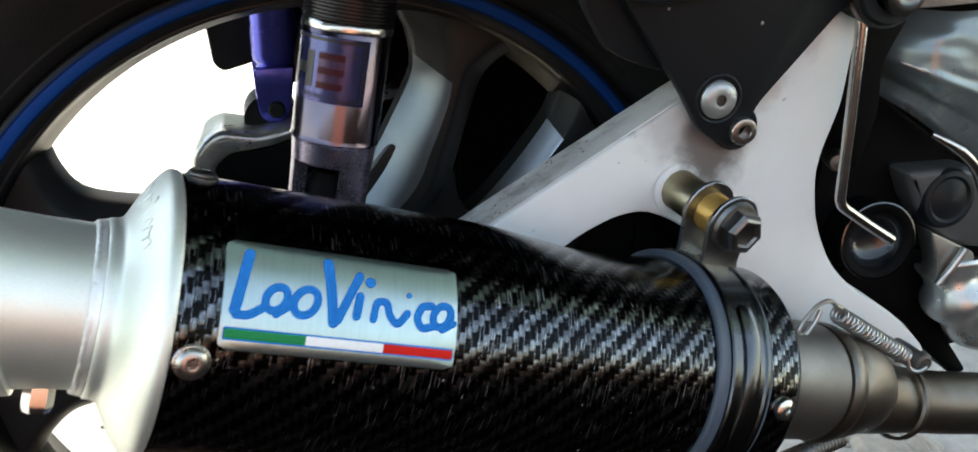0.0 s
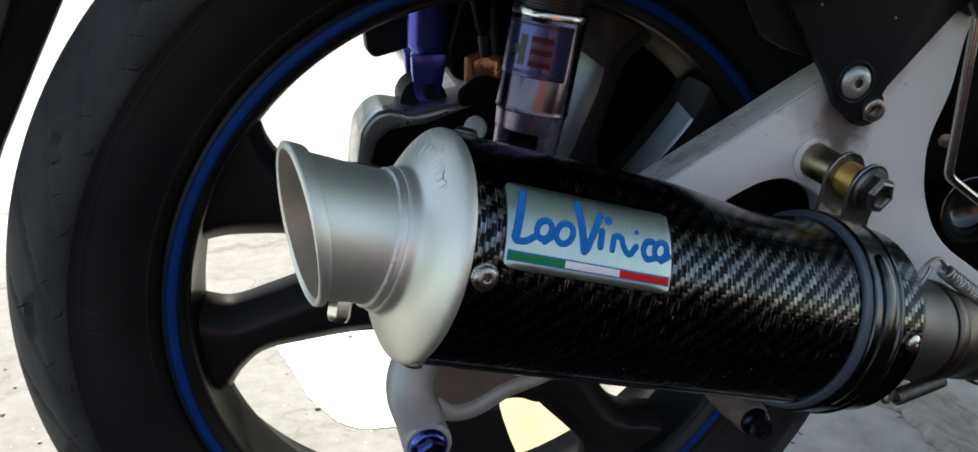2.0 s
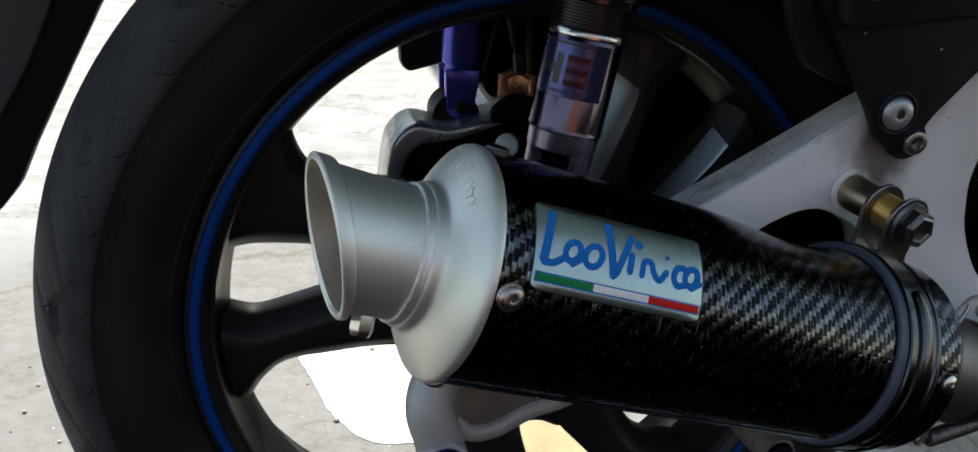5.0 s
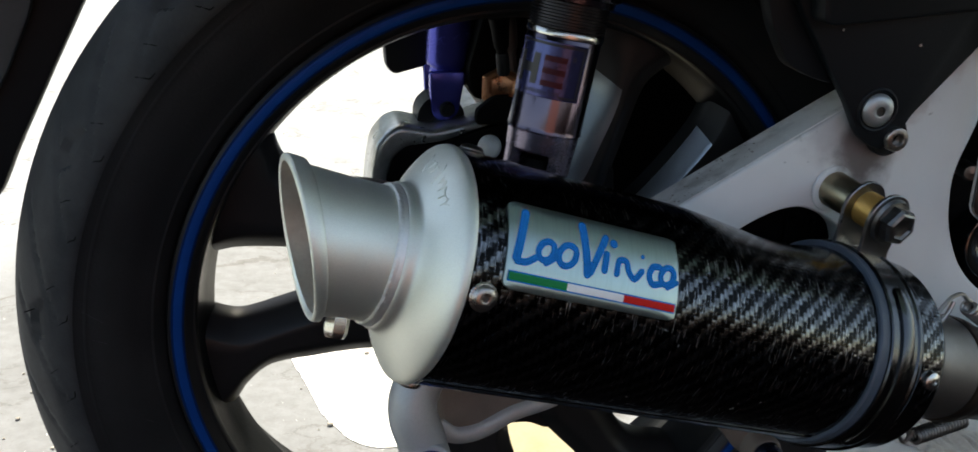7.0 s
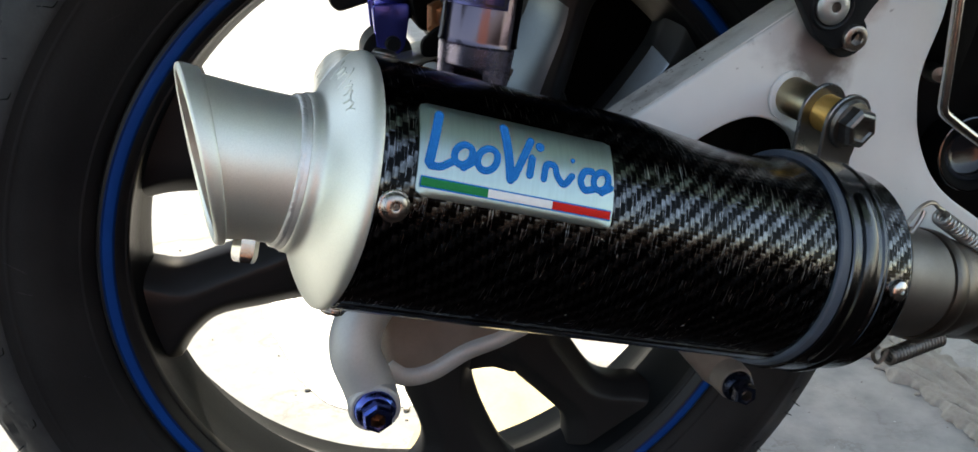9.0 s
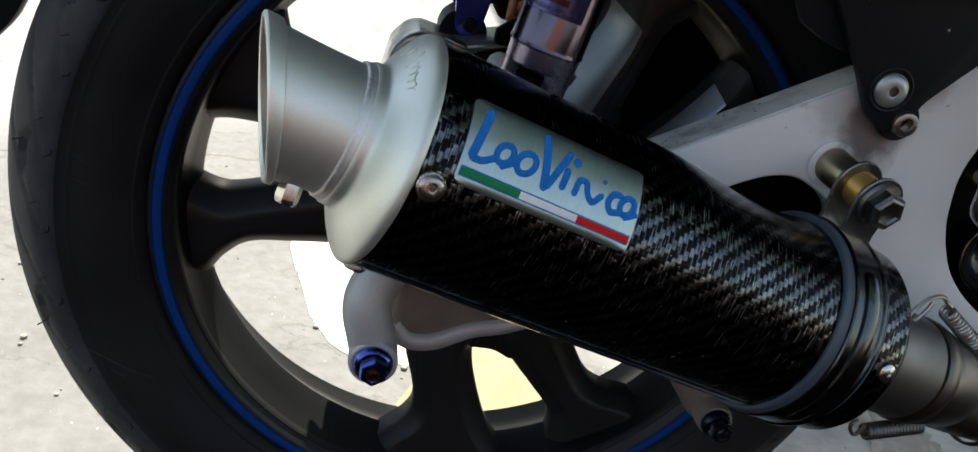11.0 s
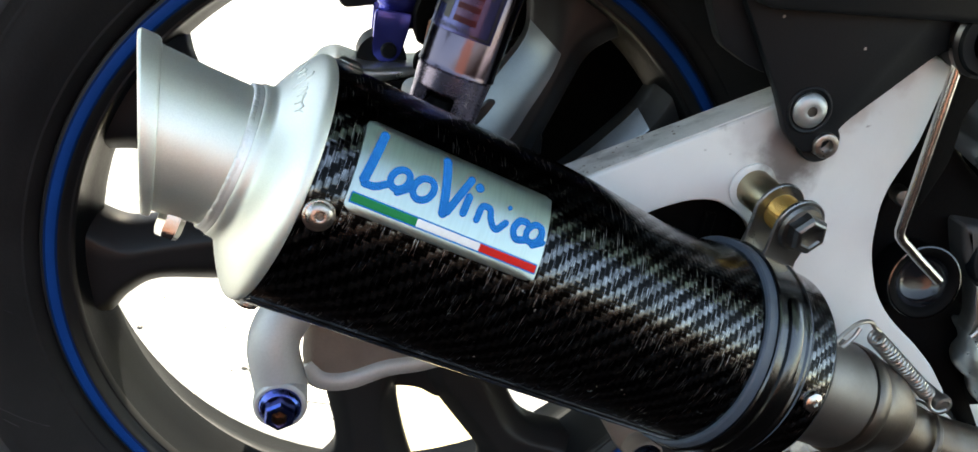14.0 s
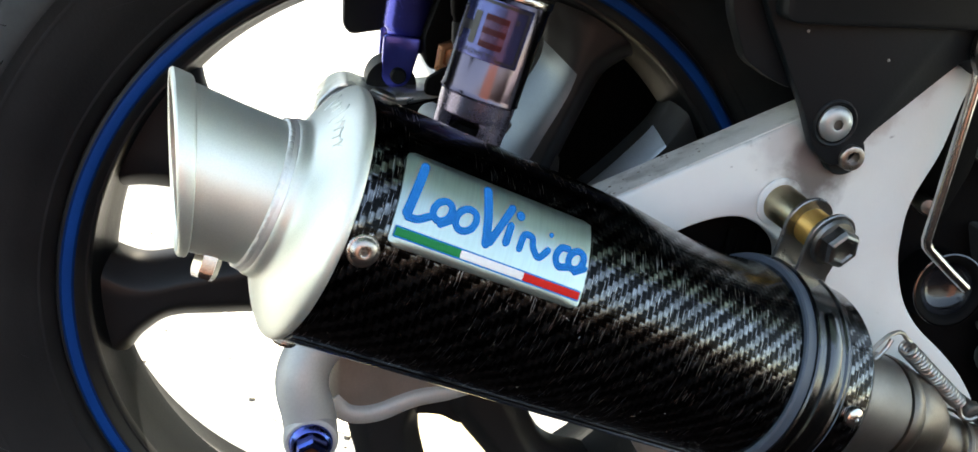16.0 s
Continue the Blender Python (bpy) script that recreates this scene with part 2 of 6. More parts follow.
M_ARM = arm_material()
M_ARM_TOP = arm_top_material()
M_CRUST = mat("brown_road_dirt", (0.30, 0.26, 0.21), 0.9, 0.0, (0.10, 0.085, 0.07), big=200, small=1500, grain=0.3)
# paler copies of the spoke that paint in light reflected off its flanks
M_FLANK_SHEEN = mat("lit_spoke_flank", (0.15, 0.175, 0.195), 0.34, 0.9, (0.115, 0.135, 0.15), big=40, small=1500, var=0.6, grain=0.04, rvar=0.06)
M_EDGE_SHEEN = mat("lit_spoke_edge", (0.44, 0.49, 0.53), 0.32, 1.0, (0.34, 0.38, 0.42), big=40, small=1500, var=0.6, grain=0.04, rvar=0.06)
M_BORE = mat("dusty_outlet_bore", (0.70, 0.655, 0.575), 0.50, 0.55, (0.46, 0.38, 0.30), big=45, small=900, var=0.8, grain=0.1)
M_SPRING = mat("matt_spring_steel", (0.50, 0.49, 0.46), 0.40, 1.0, (0.30, 0.27, 0.24), big=120, small=1500, grain=0.1)
M_SCREW = mat("dulled_screw_steel", (0.50, 0.47, 0.44), 0.30, 1.0, (0.30, 0.26, 0.23), big=160, small=1500, var=0.7, grain=0.15)
M_BUTTON = mat("pale_zinc_button", (0.49, 0.525, 0.53), 0.44, 0.85, (0.37, 0.39, 0.39), big=90, small=1500, grain=0.1)
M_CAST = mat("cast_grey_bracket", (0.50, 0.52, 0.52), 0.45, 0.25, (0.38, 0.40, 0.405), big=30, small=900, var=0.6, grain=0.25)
# brown dirt plus the shade under the muffler, both put into the casting's colour
M_WEB = mat("brown_shaded_casting", (0.27, 0.235, 0.21), 0.5, 0.2, (0.15, 0.125, 0.108), big=30, small=900, var=0.8, grain=0.25)
M_SOCKET = mat("brown_tinted_recess", (0.16, 0.09, 0.055), 0.3, 0.9, (0.08, 0.05, 0.035), big=200, small=1500, grain=0.05)
M_RIM = mat("satin_black_rim", (0.0155, 0.0162, 0.0174), 0.40, 0.0, (0.020, 0.0204, 0.0215), big=30, small=1200, grain=0.04, spec=0.24)
M_STRIPE = mat("blue_rim_tape", (0.0, 0.051, 0.245), 0.40, 0.0, (0.0, 0.032, 0.16), big=30, small=900, grain=0.05, spec=0.1)
M_BARREL = mat("matt_black_barrel", (0.0072, 0.0082, 0.0094), 0.42, 0.0, (0.0098, 0.0108, 0.012), big=30, small=900, grain=0.1, spec=0.08)
M_STRIPE_EDGE = mat("dark_stripe_edge", (0.0, 0.020, 0.10), 0.45, 0.0, (0.0, 0.014, 0.07), big=30, small=900, grain=0.05, spec=0.1)
M_PLASTIC = mat("black_plastic", (0.0052, 0.0076, 0.0096), 0.5, 0.0, (0.0076, 0.0102, 0.0125), big=40, small=900, grain=0.12, spec=0.25)
M_DARK = mat("dark_greasy_metal", (0.0028, 0.0029, 0.0031), 0.6, 0.0, (0.005, 0.0048, 0.0046), big=40, small=500, grain=0.2, spec=0.06)
M_GLOSS = mat("glossy_black_rubber", (0.008, 0.008, 0.010), 0.2, 0.0, (0.011, 0.011, 0.013), grain=0.03, coat=0.25)
M_PURPLE = mat("smoked_violet_alloy", (0.22, 0.20, 0.27), 0.26, 0.9, (0.15, 0.13, 0.19), big=45, small=1500, grain=0.06)
M_SILVER = mat("polished_shock_body", (0.125, 0.105, 0.135), 0.17, 1.0, (0.095, 0.078, 0.105), big=50, small=1500, grain=0.04, rvar=0.06)
M_LABEL = mat("violet_blue_label", (0.050, 0.064, 0.18), 0.2, 0.7, (0.072, 0.052, 0.165), big=70, small=1500, grain=0.03)
M_LABEL_DARK = mat("dark_label_print", (0.012, 0.012, 0.02), 0.3, 0.2, grain=0.02)
M_LABEL_RED = mat("dark_red_label_print", (0.055, 0.007, 0.014), 0.3, 0.2, grain=0.02, spec=0.2)
M_LABEL_SMOKE = mat("smoky_label_print", (0.065, 0.032, 0.085), 0.25, 0.5, grain=0.02)
M_THREAD = mat("black_thread", (0.02, 0.018, 0.022), 0.3, 0.7, (0.03, 0.028, 0.03), grain=0.05)
M_ANOD = mat("blue_anodised_alloy", (0.065, 0.085, 0.46), 0.24, 0.65, (0.05, 0.05, 0.34), big=40, small=1500, grain=0.05)
M_TIBOLT = mat("burnt_blue_titanium", (0.05, 0.13, 0.50), 0.24, 1.0, (0.12, 0.09, 0.24), big=180, small=1500, var=0.8, grain=0.05)
M_COPPER = mat("copper_coloured_nut", (0.50, 0.22, 0.11), 0.3, 0.85, (0.36, 0.15, 0.07), big=90, small=1500, grain=0.08)
M_CASE = mat("lacquered_engine_case", (0.25, 0.305, 0.32), 0.30, 0.5, (0.13, 0.16, 0.17), big=22, small=120, var=0.8, grain=0.30, coat=0.30, rvar=0.14)
M_ALLOY = mat("bright_cast_alloy", (0.52, 0.55, 0.54), 0.32, 0.8, (0.30, 0.29, 0.26), big=70, small=300, var=0.8, grain=0.35, rvar=0.14)
# darker copy of the blue bolt metal, for the bolt that sits in shade
M_SHADEBOLT = mat("shaded_blue_bolt", (0.012, 0.022, 0.045), 0.25, 0.8, (0.02, 0.018, 0.03), big=180, small=1500, grain=0.05)
M_FLAP = mat("slate_grey_panel", (0.060, 0.070, 0.074), 0.5, 0.0, (0.045, 0.052, 0.055), big=20, small=600, grain=0.1)
M_FITTING = mat("dull_grey_fitting", (0.10, 0.10, 0.10), 0.45, 0.4, (0.06, 0.06, 0.06), big=60, small=900, grain=0.1)
M_EAR = mat("worn_bright_steel_ear", (0.34, 0.335, 0.325), 0.30, 1.0, (0.20, 0.195, 0.19), big=60, small=1200, grain=0.08)
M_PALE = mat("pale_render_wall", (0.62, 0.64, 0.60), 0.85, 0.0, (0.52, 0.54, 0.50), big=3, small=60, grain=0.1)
# for a wall out of view, coloured dim to weaken its reflection
M_BACK = mat("dimmed_grey_wall", (0.215, 0.222, 0.222), 0.85, 0.0, (0.175, 0.18, 0.18), big=3, small=60, grain=0.1)
# near-black terracotta: the floor's shade is put into its colour
M_FLOOR = mat("shade_dark_floor", (0.026, 0.017, 0.0145), 0.9, 0.0, (0.020, 0.013, 0.011), big=4, small=90, grain=0.1, spec=0.04)
M_WALL = mat("terracotta_wall_paint", (0.36, 0.17, 0.125), 0.8, 0.0, (0.31, 0.145, 0.105), big=3, small=60, grain=0.1)
M_CEIL = mat("grey_green_roof_sheet", (0.26, 0.41, 0.375), 0.8, 0.0, (0.22, 0.35, 0.32), big=3, small=60, grain=0.1)
M_YELLOW = mat("yellow_card", (0.31, 0.272, 0.155), 0.65, 0.0, (0.24, 0.20, 0.13), big=26, small=300, grain=0.1)
M_PAPER = mat("white_plastic_sheet", (0.82, 0.83, 0.84), 0.4, 0.0, (0.78, 0.79, 0.80), big=20, small=200, grain=0.05)
M_RUBBLE = mat("pale_mortar_rubble", (0.45, 0.42, 0.38), 0.85, 0.0, (0.22, 0.195, 0.175), big=50, small=400, grain=0.6)


def tyre_material(name, col, col2, rough):
    m, nt, b = nodes_of(name)
    dust, fine = noise_node(nt, 26, 6), noise_node(nt, 700, 3)
    c = mix_col(nt, math_node(nt, "MULTIPLY", ramp(nt, dust, 0.42, 0.72), 0.8), col, col2)
    nt.links.new(c, b.inputs["Base Color"])
    nt.links.new(math_node(nt, "ADD", math_node(nt, "MULTIPLY", dust, 0.25), rough), b.inputs["Roughness"])
    b.inputs["Specular IOR Level"].default_value = 0.2
    bump(nt, b, fine, 0.25, 0.0005)
    return m


M_TYRE = tyre_material("tyre_sidewall_rubber", (0.0130, 0.0137, 0.0147), (0.023, 0.0234, 0.0240), 0.52)
M_TREAD = tyre_material("dusty_tread_rubber", (0.026, 0.0285, 0.031), (0.064, 0.066, 0.066), 0.55)


def concrete_material():
    m, nt, b = nodes_of("pale_concrete")
    big, mid, fine, pits = noise_node(nt, 1.6, 6), noise_node(nt, 14, 6), noise_node(nt, 160, 4), noise_node(nt, 45, 3)
    c = mix_col(nt, ramp(nt, mid, 0.35, 0.72), (0.338, 0.367, 0.410), (0.207, 0.225, 0.250))
    c = mix_col(nt, math_node(nt, "MULTIPLY", ramp(nt, big, 0.45, 0.7), 0.5), c, (0.20, 0.213, 0.231))
    c = mix_col(nt, math_node(nt, "MULTIPLY", ramp(nt, pits, 0.62, 0.75), 0.3), c, (0.17, 0.165, 0.16))
    c = mix_col(nt, math_node(nt, "MULTIPLY", ramp(nt, fine, 0.5, 0.8), 0.35), c, (0.33, 0.350, 0.378))
    # one crooked dirty joint that runs across the slab
    tc, sep = nt.nodes.new("ShaderNodeTexCoord"), nt.nodes.new("ShaderNodeSeparateXYZ")
    nt.links.new(tc.outputs["Object"], sep.inputs[0])
    line = math_node(nt, "ADD", math_node(nt, "SUBTRACT", sep.outputs[1], JOINT_Y), math_node(nt, "MULTIPLY", math_node(nt, "SUBTRACT", mid, 0.5), 0.10))
    line = math_node(nt, "ADD", line, math_node(nt, "MULTIPLY", sep.outputs[0], -0.25))
    near = math_node(nt, "LESS_THAN", math_node(nt, "ABSOLUTE", line), math_node(nt, "MULTIPLY", fine, 0.009))
    c = mix_col(nt, math_node(nt, "MULTIPLY", near, 0.75), c, (0.10, 0.09, 0.08))
    # hairline cracks and dark pits
    vein = math_node(nt, "ABSOLUTE", math_node(nt, "SUBTRACT", noise_node(nt, 3.4, 7, (1, 1.4, 1), "Object", 0.62), 0.5))
    crack = math_node(nt, "LESS_THAN", vein, math_node(nt, "MULTIPLY", fine, 0.010))
    c = mix_col(nt, math_node(nt, "MULTIPLY", crack, 0.6), c, (0.11, 0.108, 0.106))
    c = mix_col(nt, math_node(nt, "MULTIPLY", ramp(nt, noise_node(nt, 340, 3), 0.60, 0.72), 0.55), c, (0.12, 0.12, 0.122))
    # a darker patch of the slab
    spot = nt.nodes.new("ShaderNodeVectorMath")
    spot.operation = "DISTANCE"
    spot.inputs[1].default_value = DARK_PATCH_AT
    nt.links.new(tc.outputs["Object"], spot.inputs[0])
    worn = math_node(nt, "ADD", spot.outputs["Value"], math_node(nt, "MULTIPLY", math_node(nt, "SUBTRACT", mid, 0.5), 0.30))
    c = mix_col(nt, math_node(nt, "MULTIPLY", ramp(nt, worn, 0.52, 0.34), 0.70), c, mix_col(nt, ramp(nt, noise_node(nt, 70, 5), 0.35, 0.68), (0.158, 0.167, 0.178), (0.108, 0.112, 0.117)))
    # slab painted paler on one side to offset the side roof's shade
    side_lift = ramp(nt, math_node(nt, "ADD", sep.outputs[0], math_node(nt, "MULTIPLY", math_node(nt, "SUBTRACT", mid, 0.5), 0.25)), 0.16, 0.34)
    c = mix_col(nt, math_node(nt, "MULTIPLY", side_lift, 0.72), c, mix_col(nt, ramp(nt, noise_node(nt, 30, 5), 0.35, 0.7), (0.60, 0.575, 0.545), (0.36, 0.345, 0.335)))
    c = mix_col(nt, ramp(nt, noise_node(nt, 260, 1), 0.77, 0.80), c, (0.85, 0.86, 0.87))
    nt.links.new(c, b.inputs["Base Color"])
    b.inputs["Roughness"].default_value = 0.85
    bump(nt, b, math_node(nt, "ADD", math_node(nt, "MULTIPLY", fine, 0.5), math_node(nt, "ADD", mid, math_node(nt, "MULTIPLY", near, -1.0))), 0.22, 0.004)
    return m


JOINT_Y, DARK_PATCH_AT = 0.74, (-0.16, 0.42, 0.0)
M_GROUND = concrete_material()


# ---- mesh helpers ----
def smooth(bm, limit=0.6):
    for f in bm.faces:
        f.smooth = True
    for e in bm.edges:
        if len(e.link_faces) == 2:
            e.smooth = e.calc_face_angle(0) < limit


BASES = {}


def part(name, bm, material, parent=None, label="", limit=0.6):
    """Links a bmesh, drawn in the world's coordinates or those of a tilted thing, as one mesh object under a thing or a part."""
    bmesh.ops.recalc_face_normals(bm, faces=bm.faces)
    smooth(bm, limit)
    root = parent
    while root is not None and root.parent is not None:
        root = root.parent
    if root is not None and root.name in BASES:
        bm.transform(BASES[root.name].inverted())
    me = bpy.data.meshes.new(name)
    bm.to_mesh(me)
    bm.free()
    me.materials.append(material)
    ob = new(name, me)
    ob.parent = parent
    if label:
        ob["label"] = label
    return ob


def thing(name, m, label, category, group="", own_axes=False):
    """An Empty at a thing's base. own_axes: its parts are drawn in its own coordinates."""
    ob = new(name)
    ob.empty_display_size = 0.02
    ob.matrix_world = m
    if not own_axes:
        BASES[ob.name] = m.copy()
    return tagged(ob, label, category, group)


def revolve(profile, n=96, closed=False, shift=None, th0=0.0, th1=2 * math.pi, uv=False):
    """Turns (s, r) points about the local X axis. The angle runs from up towards -Y. shift(s, r, th) may move s along the axis."""
    bm = bmesh.new()
    full = abs(th1 - th0 - 2 * math.pi) < 1e-6
    cols = n if full else n + 1
    rings = []
    for i in range(cols):
        th = th0 + (th1 - th0) * i / n
        row = []
        for s, r in profile:
            x = s + (shift(s, r, th) if shift else 0)
            row.append(bm.verts.new((x, -r * math.sin(th), r * math.cos(th))))
        rings.append(row)
    layer = bm.loops.layers.uv.new("UVMap") if uv else None
    m = len(profile)
    arc = [0.0]
    for (s0, r0), (s1, r1) in zip(profile, profile[1:]):
        arc.append(arc[-1] + math.hypot(s1 - s0, r1 - r0))
    rmax = max(r for _, r in profile)
    for i in range(n):
        a, b = rings[i], rings[(i + 1) % cols]
        for j in range(m if closed else m - 1):
            k = (j + 1) % m
            f = bm.faces.new((a[j], a[k], b[k], b[j]))
            if uv:
                for loop, (jj, ii) in zip(f.loops, ((j, i), (k, i), (k, i + 1), (j, i + 1))):
                    loop[layer].uv = (arc[jj], rmax * (th0 + (th1 - th0) * ii / n))
    return bm


def disc_ends(bm):
    """Closes the open ends of a turned shape."""
    bmesh.ops.holes_fill(bm, edges=[e for e in bm.edges if e.is_boundary], sides=0)
    return bm


def slab(points, y0, y1, bevel=0.0, seg=2):
    """A plate with its outline in X and Z, from y0 (towards the camera side) to y1."""
    bm = bmesh.new()
    a = [bm.verts.new((x, y0, z)) for x, z in points]
    b = [bm.verts.new((x, y1, z)) for x, z in points]
    bm.faces.new(a)
    bm.faces.new(b[::-1])
    n = len(points)
    for i in range(n):
        bm.faces.new((a[i], b[i], b[(i + 1) % n], a[(i + 1) % n]))
    bmesh.ops.recalc_face_normals(bm, faces=bm.faces)
    if bevel:
        rim = [e for e in bm.edges if abs(e.verts[0].co.y - e.verts[1].co.y) < 1e-9]
        bmesh.ops.bevel(bm, geom=rim, offset=bevel, segments=seg, profile=0.5, affect="EDGES", clamp_overlap=True)
    return bm


def pillow(points, y0, y1, radius, steps=5):
    """A plate like slab(), with broad rounded shoulders on both faces."""
    n = len(points)
    p = [Vector(q) for q in points]
    area = sum(p[i].x * p[(i + 1) % n].y - p[(i + 1) % n].x * p[i].y for i in range(n))
    sign = 1 if area > 0 else -1
    inward = []
    for i in range(n):
        a, b = (p[i] - p[i - 1]).normalized(), (p[(i + 1) % n] - p[i]).normalized()
        na, nb = Vector((-a.y, a.x)) * sign, Vector((-b.y, b.x)) * sign
        m = (na + nb)
        m = m.normalized() / max(0.55, math.sqrt(max(0.0, (1 + na.dot(nb)) / 2))) if m.length > 1e-6 else na
        inward.append(m)
    rows = []
    for k in range(steps + 1):
        a = math.pi / 2 * k / steps
        rows.append((y0 + radius * (1 - math.cos(math.pi / 2 - a)), radius * (1 - math.cos(a))))
    front = rows[::-1]
    back = [(y1 - (y - y0), o) for y, o in rows]
    bm = bmesh.new()
    rings = []
    for y, o in front + back:
        rings.append([bm.verts.new((q.x + d.x * o, y, q.y + d.y * o)) for q, d in zip(p, inward)])
    for a, b in zip(rings, rings[1:]):
        for i in range(n):
            bm.faces.new((a[i], b[i], b[(i + 1) % n], a[(i + 1) % n]))
    for ring in (rings[0], rings[-1]):
        c = bm.faces.new(ring)
        bmesh.ops.triangulate(bm, faces=[c])
    return bm


def block(x0, y0, z0, x1, y1, z1, bevel=0.0):
    return slab([(x0, z0), (x1, z0), (x1, z1), (x0, z1)], y0, y1, bevel)


def curve_points(points, steps=8):
    """A smooth line through the points."""
    p = [Vector(q) for q in points]
    p = [2 * p[0] - p[1], *p, 2 * p[-1] - p[-2]]
    out = []
    for i in range(1, len(p) - 2):
        for k in range(steps):
            t = k / steps
            a, b, c, d = p[i - 1:i + 3]
            out.append(0.5 * (2 * b + (c - a) * t + (2 * a - 5 * b + 4 * c - d) * t * t + (3 * b - a - 3 * c + d) * t ** 3))
    return [*out, p[-2]]


def tube(points, radius, n=12, squash=1.0, bm=None):
    """A round bar along a line of points; radius is a number or a function of the way along it (0 to 1)."""
    bm = bm or bmesh.new()
    pts = [Vector(q) for q in points]
    rings, side = [], None
    for i, q in enumerate(pts):
        t = (pts[min(i + 1, len(pts) - 1)] - pts[max(i - 1, 0)]).normalized()
        if side is None:
            side = t.cross(Vector((0, 1, 0)) if abs(t.y) < 0.9 else Vector((0, 0, 1))).normalized()
        side = (side - t * side.dot(t)).normalized()
        up = t.cross(side)
        r = radius(i / (len(pts) - 1)) if callable(radius) else radius
        rings.append([bm.verts.new(q + side * (r * math.cos(a)) + up * (r * squash * math.sin(a))) for a in (2 * math.pi * k / n for k in range(n))])
    for a, b in zip(rings, rings[1:]):
        for k in range(n):
            bm.faces.new((a[k], a[(k + 1) % n], b[(k + 1) % n], b[k]))
    bm.faces.new(rings[0][::-1])
    bm.faces.new(rings[-1])
    return bm


def chain_round(points, r, n=5):
    """Rounds the corners of an outline."""
    out = []
    m = len(points)
    for i in range(m):
        a, b, c = (Vector(points[(i + k) % m]) for k in (-1, 0, 1))
        u, v = (a - b), (c - b)
        d = min(r, u.length * 0.45, v.length * 0.45)
        p, q = b + u.normalized() * d, b + v.normalized() * d
        for k in range(n + 1):
            t = k / n
            out.append(tuple((1 - t) ** 2 * p + 2 * t * (1 - t) * b + t * t * q))
    return out


def axis_pose(at, along, up=(0, 0, 1)):
    """A pose whose X axis points along a way."""
    x = Vector(along).normalized()
    y = Vector(up).cross(x).normalized()
    z = x.cross(y)
    return Matrix.Translation(at) @ Matrix((x, y, z)).transposed().to_4x4()


def moved(bm, m):
    bm.transform(m)
    return bm


def hex_head(r, h, n=6):
    """A bolt head along +X with its corners taken off, on a flange."""
    prof = [(0, r * 0.9), (0.0006, r), (h * 0.70, r), (h * 0.92, r * 0.88), (h, r * 0.76), (h, r * 0.62), (h * 0.88, r * 0.52), (h * 0.80, r * 0.3), (h * 0.80, 0.0001)]
    return revolve(prof, n)


def socket_screw(parent, name, m, r, h, material, label="", domed=True):
    """A domed or cylindrical screw with a hexagon recess; its axis is the local X of m."""
    if domed:
        prof = [(0, r), (h * 0.35, r), (h * 0.75, r * 0.86), (h * 0.93, r * 0.68), (h, r * 0.48), (h, r * 0.31), (h * 0.98, r * 0.29)]
    else:
        prof = [(0, r), (h * 0.90, r), (h * 0.97, r * 0.95), (h, r * 0.88), (h, r * 0.53), (h * 0.97, r * 0.50)]
    hole = 0.34 if domed else 0.52
    head = part(name, moved(revolve(prof, 40), m), material, parent, label)
    part("hex_socket", moved(revolve([(h * 0.985, r * hole), (h * 0.6, r * (hole - 0.03)), (h * 0.6, 0.0001)], 6), m), M_BOLT if domed else M_SCREW, head, "hexagon recess")
    return head


# ---- the setting ----
def ground_sheet():
    bm = bmesh.new()
    xs = [-400, -60, -12, -4, *[-2 + 0.1 * i for i in range(41)], 4, 12, 60, 400]
    grid = [[bm.verts.new((x, y, 0.0)) for x in xs] for y in xs]
    for i in range(len(xs) - 1):
        for j in range(len(xs) - 1):
            bm.faces.new((grid[i][j], grid[i][j + 1], grid[i + 1][j + 1], grid[i + 1][j]))
    ob = part("ground", bm, M_GROUND)
    tagged(ob, "pale worn concrete ground with a dirty joint", "ground", kind="structure")


ground_sheet()
# added wall, out of view, that only shows in reflections
tagged(part("reflected_wall", block(-5.0, -3.7, 0.0, 5.0, -3.5, 1.2, 0.01), M_BACK), "unseen low grey wall added for reflections", "wall", kind="structure")
# strip added out of view to darken what the muffler reflects
tagged(part("dark_reflected_strip", block(-5.0, -3.5, 0.0, 5.0, -3.47, 0.72, 0.005), M_FLOOR), "unseen near-black wall strip that darkens reflections", "wall", kind="structure")
# added out of view to give the metal its pink reflections
tagged(part("reflected_pier", block(-0.75, -3.5, 0.0, 0.85, -3.35, 1.5, 0.01), M_WALL), "unseen terracotta pier added for pink reflections", "wall", kind="structure")
# floor out of view, coloured near black for dark reflections
tagged(part("floor", block(-4.0, -3.35, 0.0, 4.0, -0.020, 0.012, 0.004), M_FLOOR), "unseen near-black terracotta floor that darkens reflections", "floor", kind="structure")
# added out of view to keep low sky out of the reflections
tagged(part("sky_block_wall", block(-6.0, 5.0, 0.0, 6.0, 5.2, 2.6, 0.01), M_PALE), "unseen pale wall that blocks the low sky", "wall", kind="structure")
# added out of view to keep sun off the ground on one side
tagged(part("side_shade_roof", block(ROOF_X, -1.3, 2.52, 5.0, 4.6, 2.62, 0.01), M_CEIL), "unseen second roof sheet that shades one side", "roof", kind="structure")
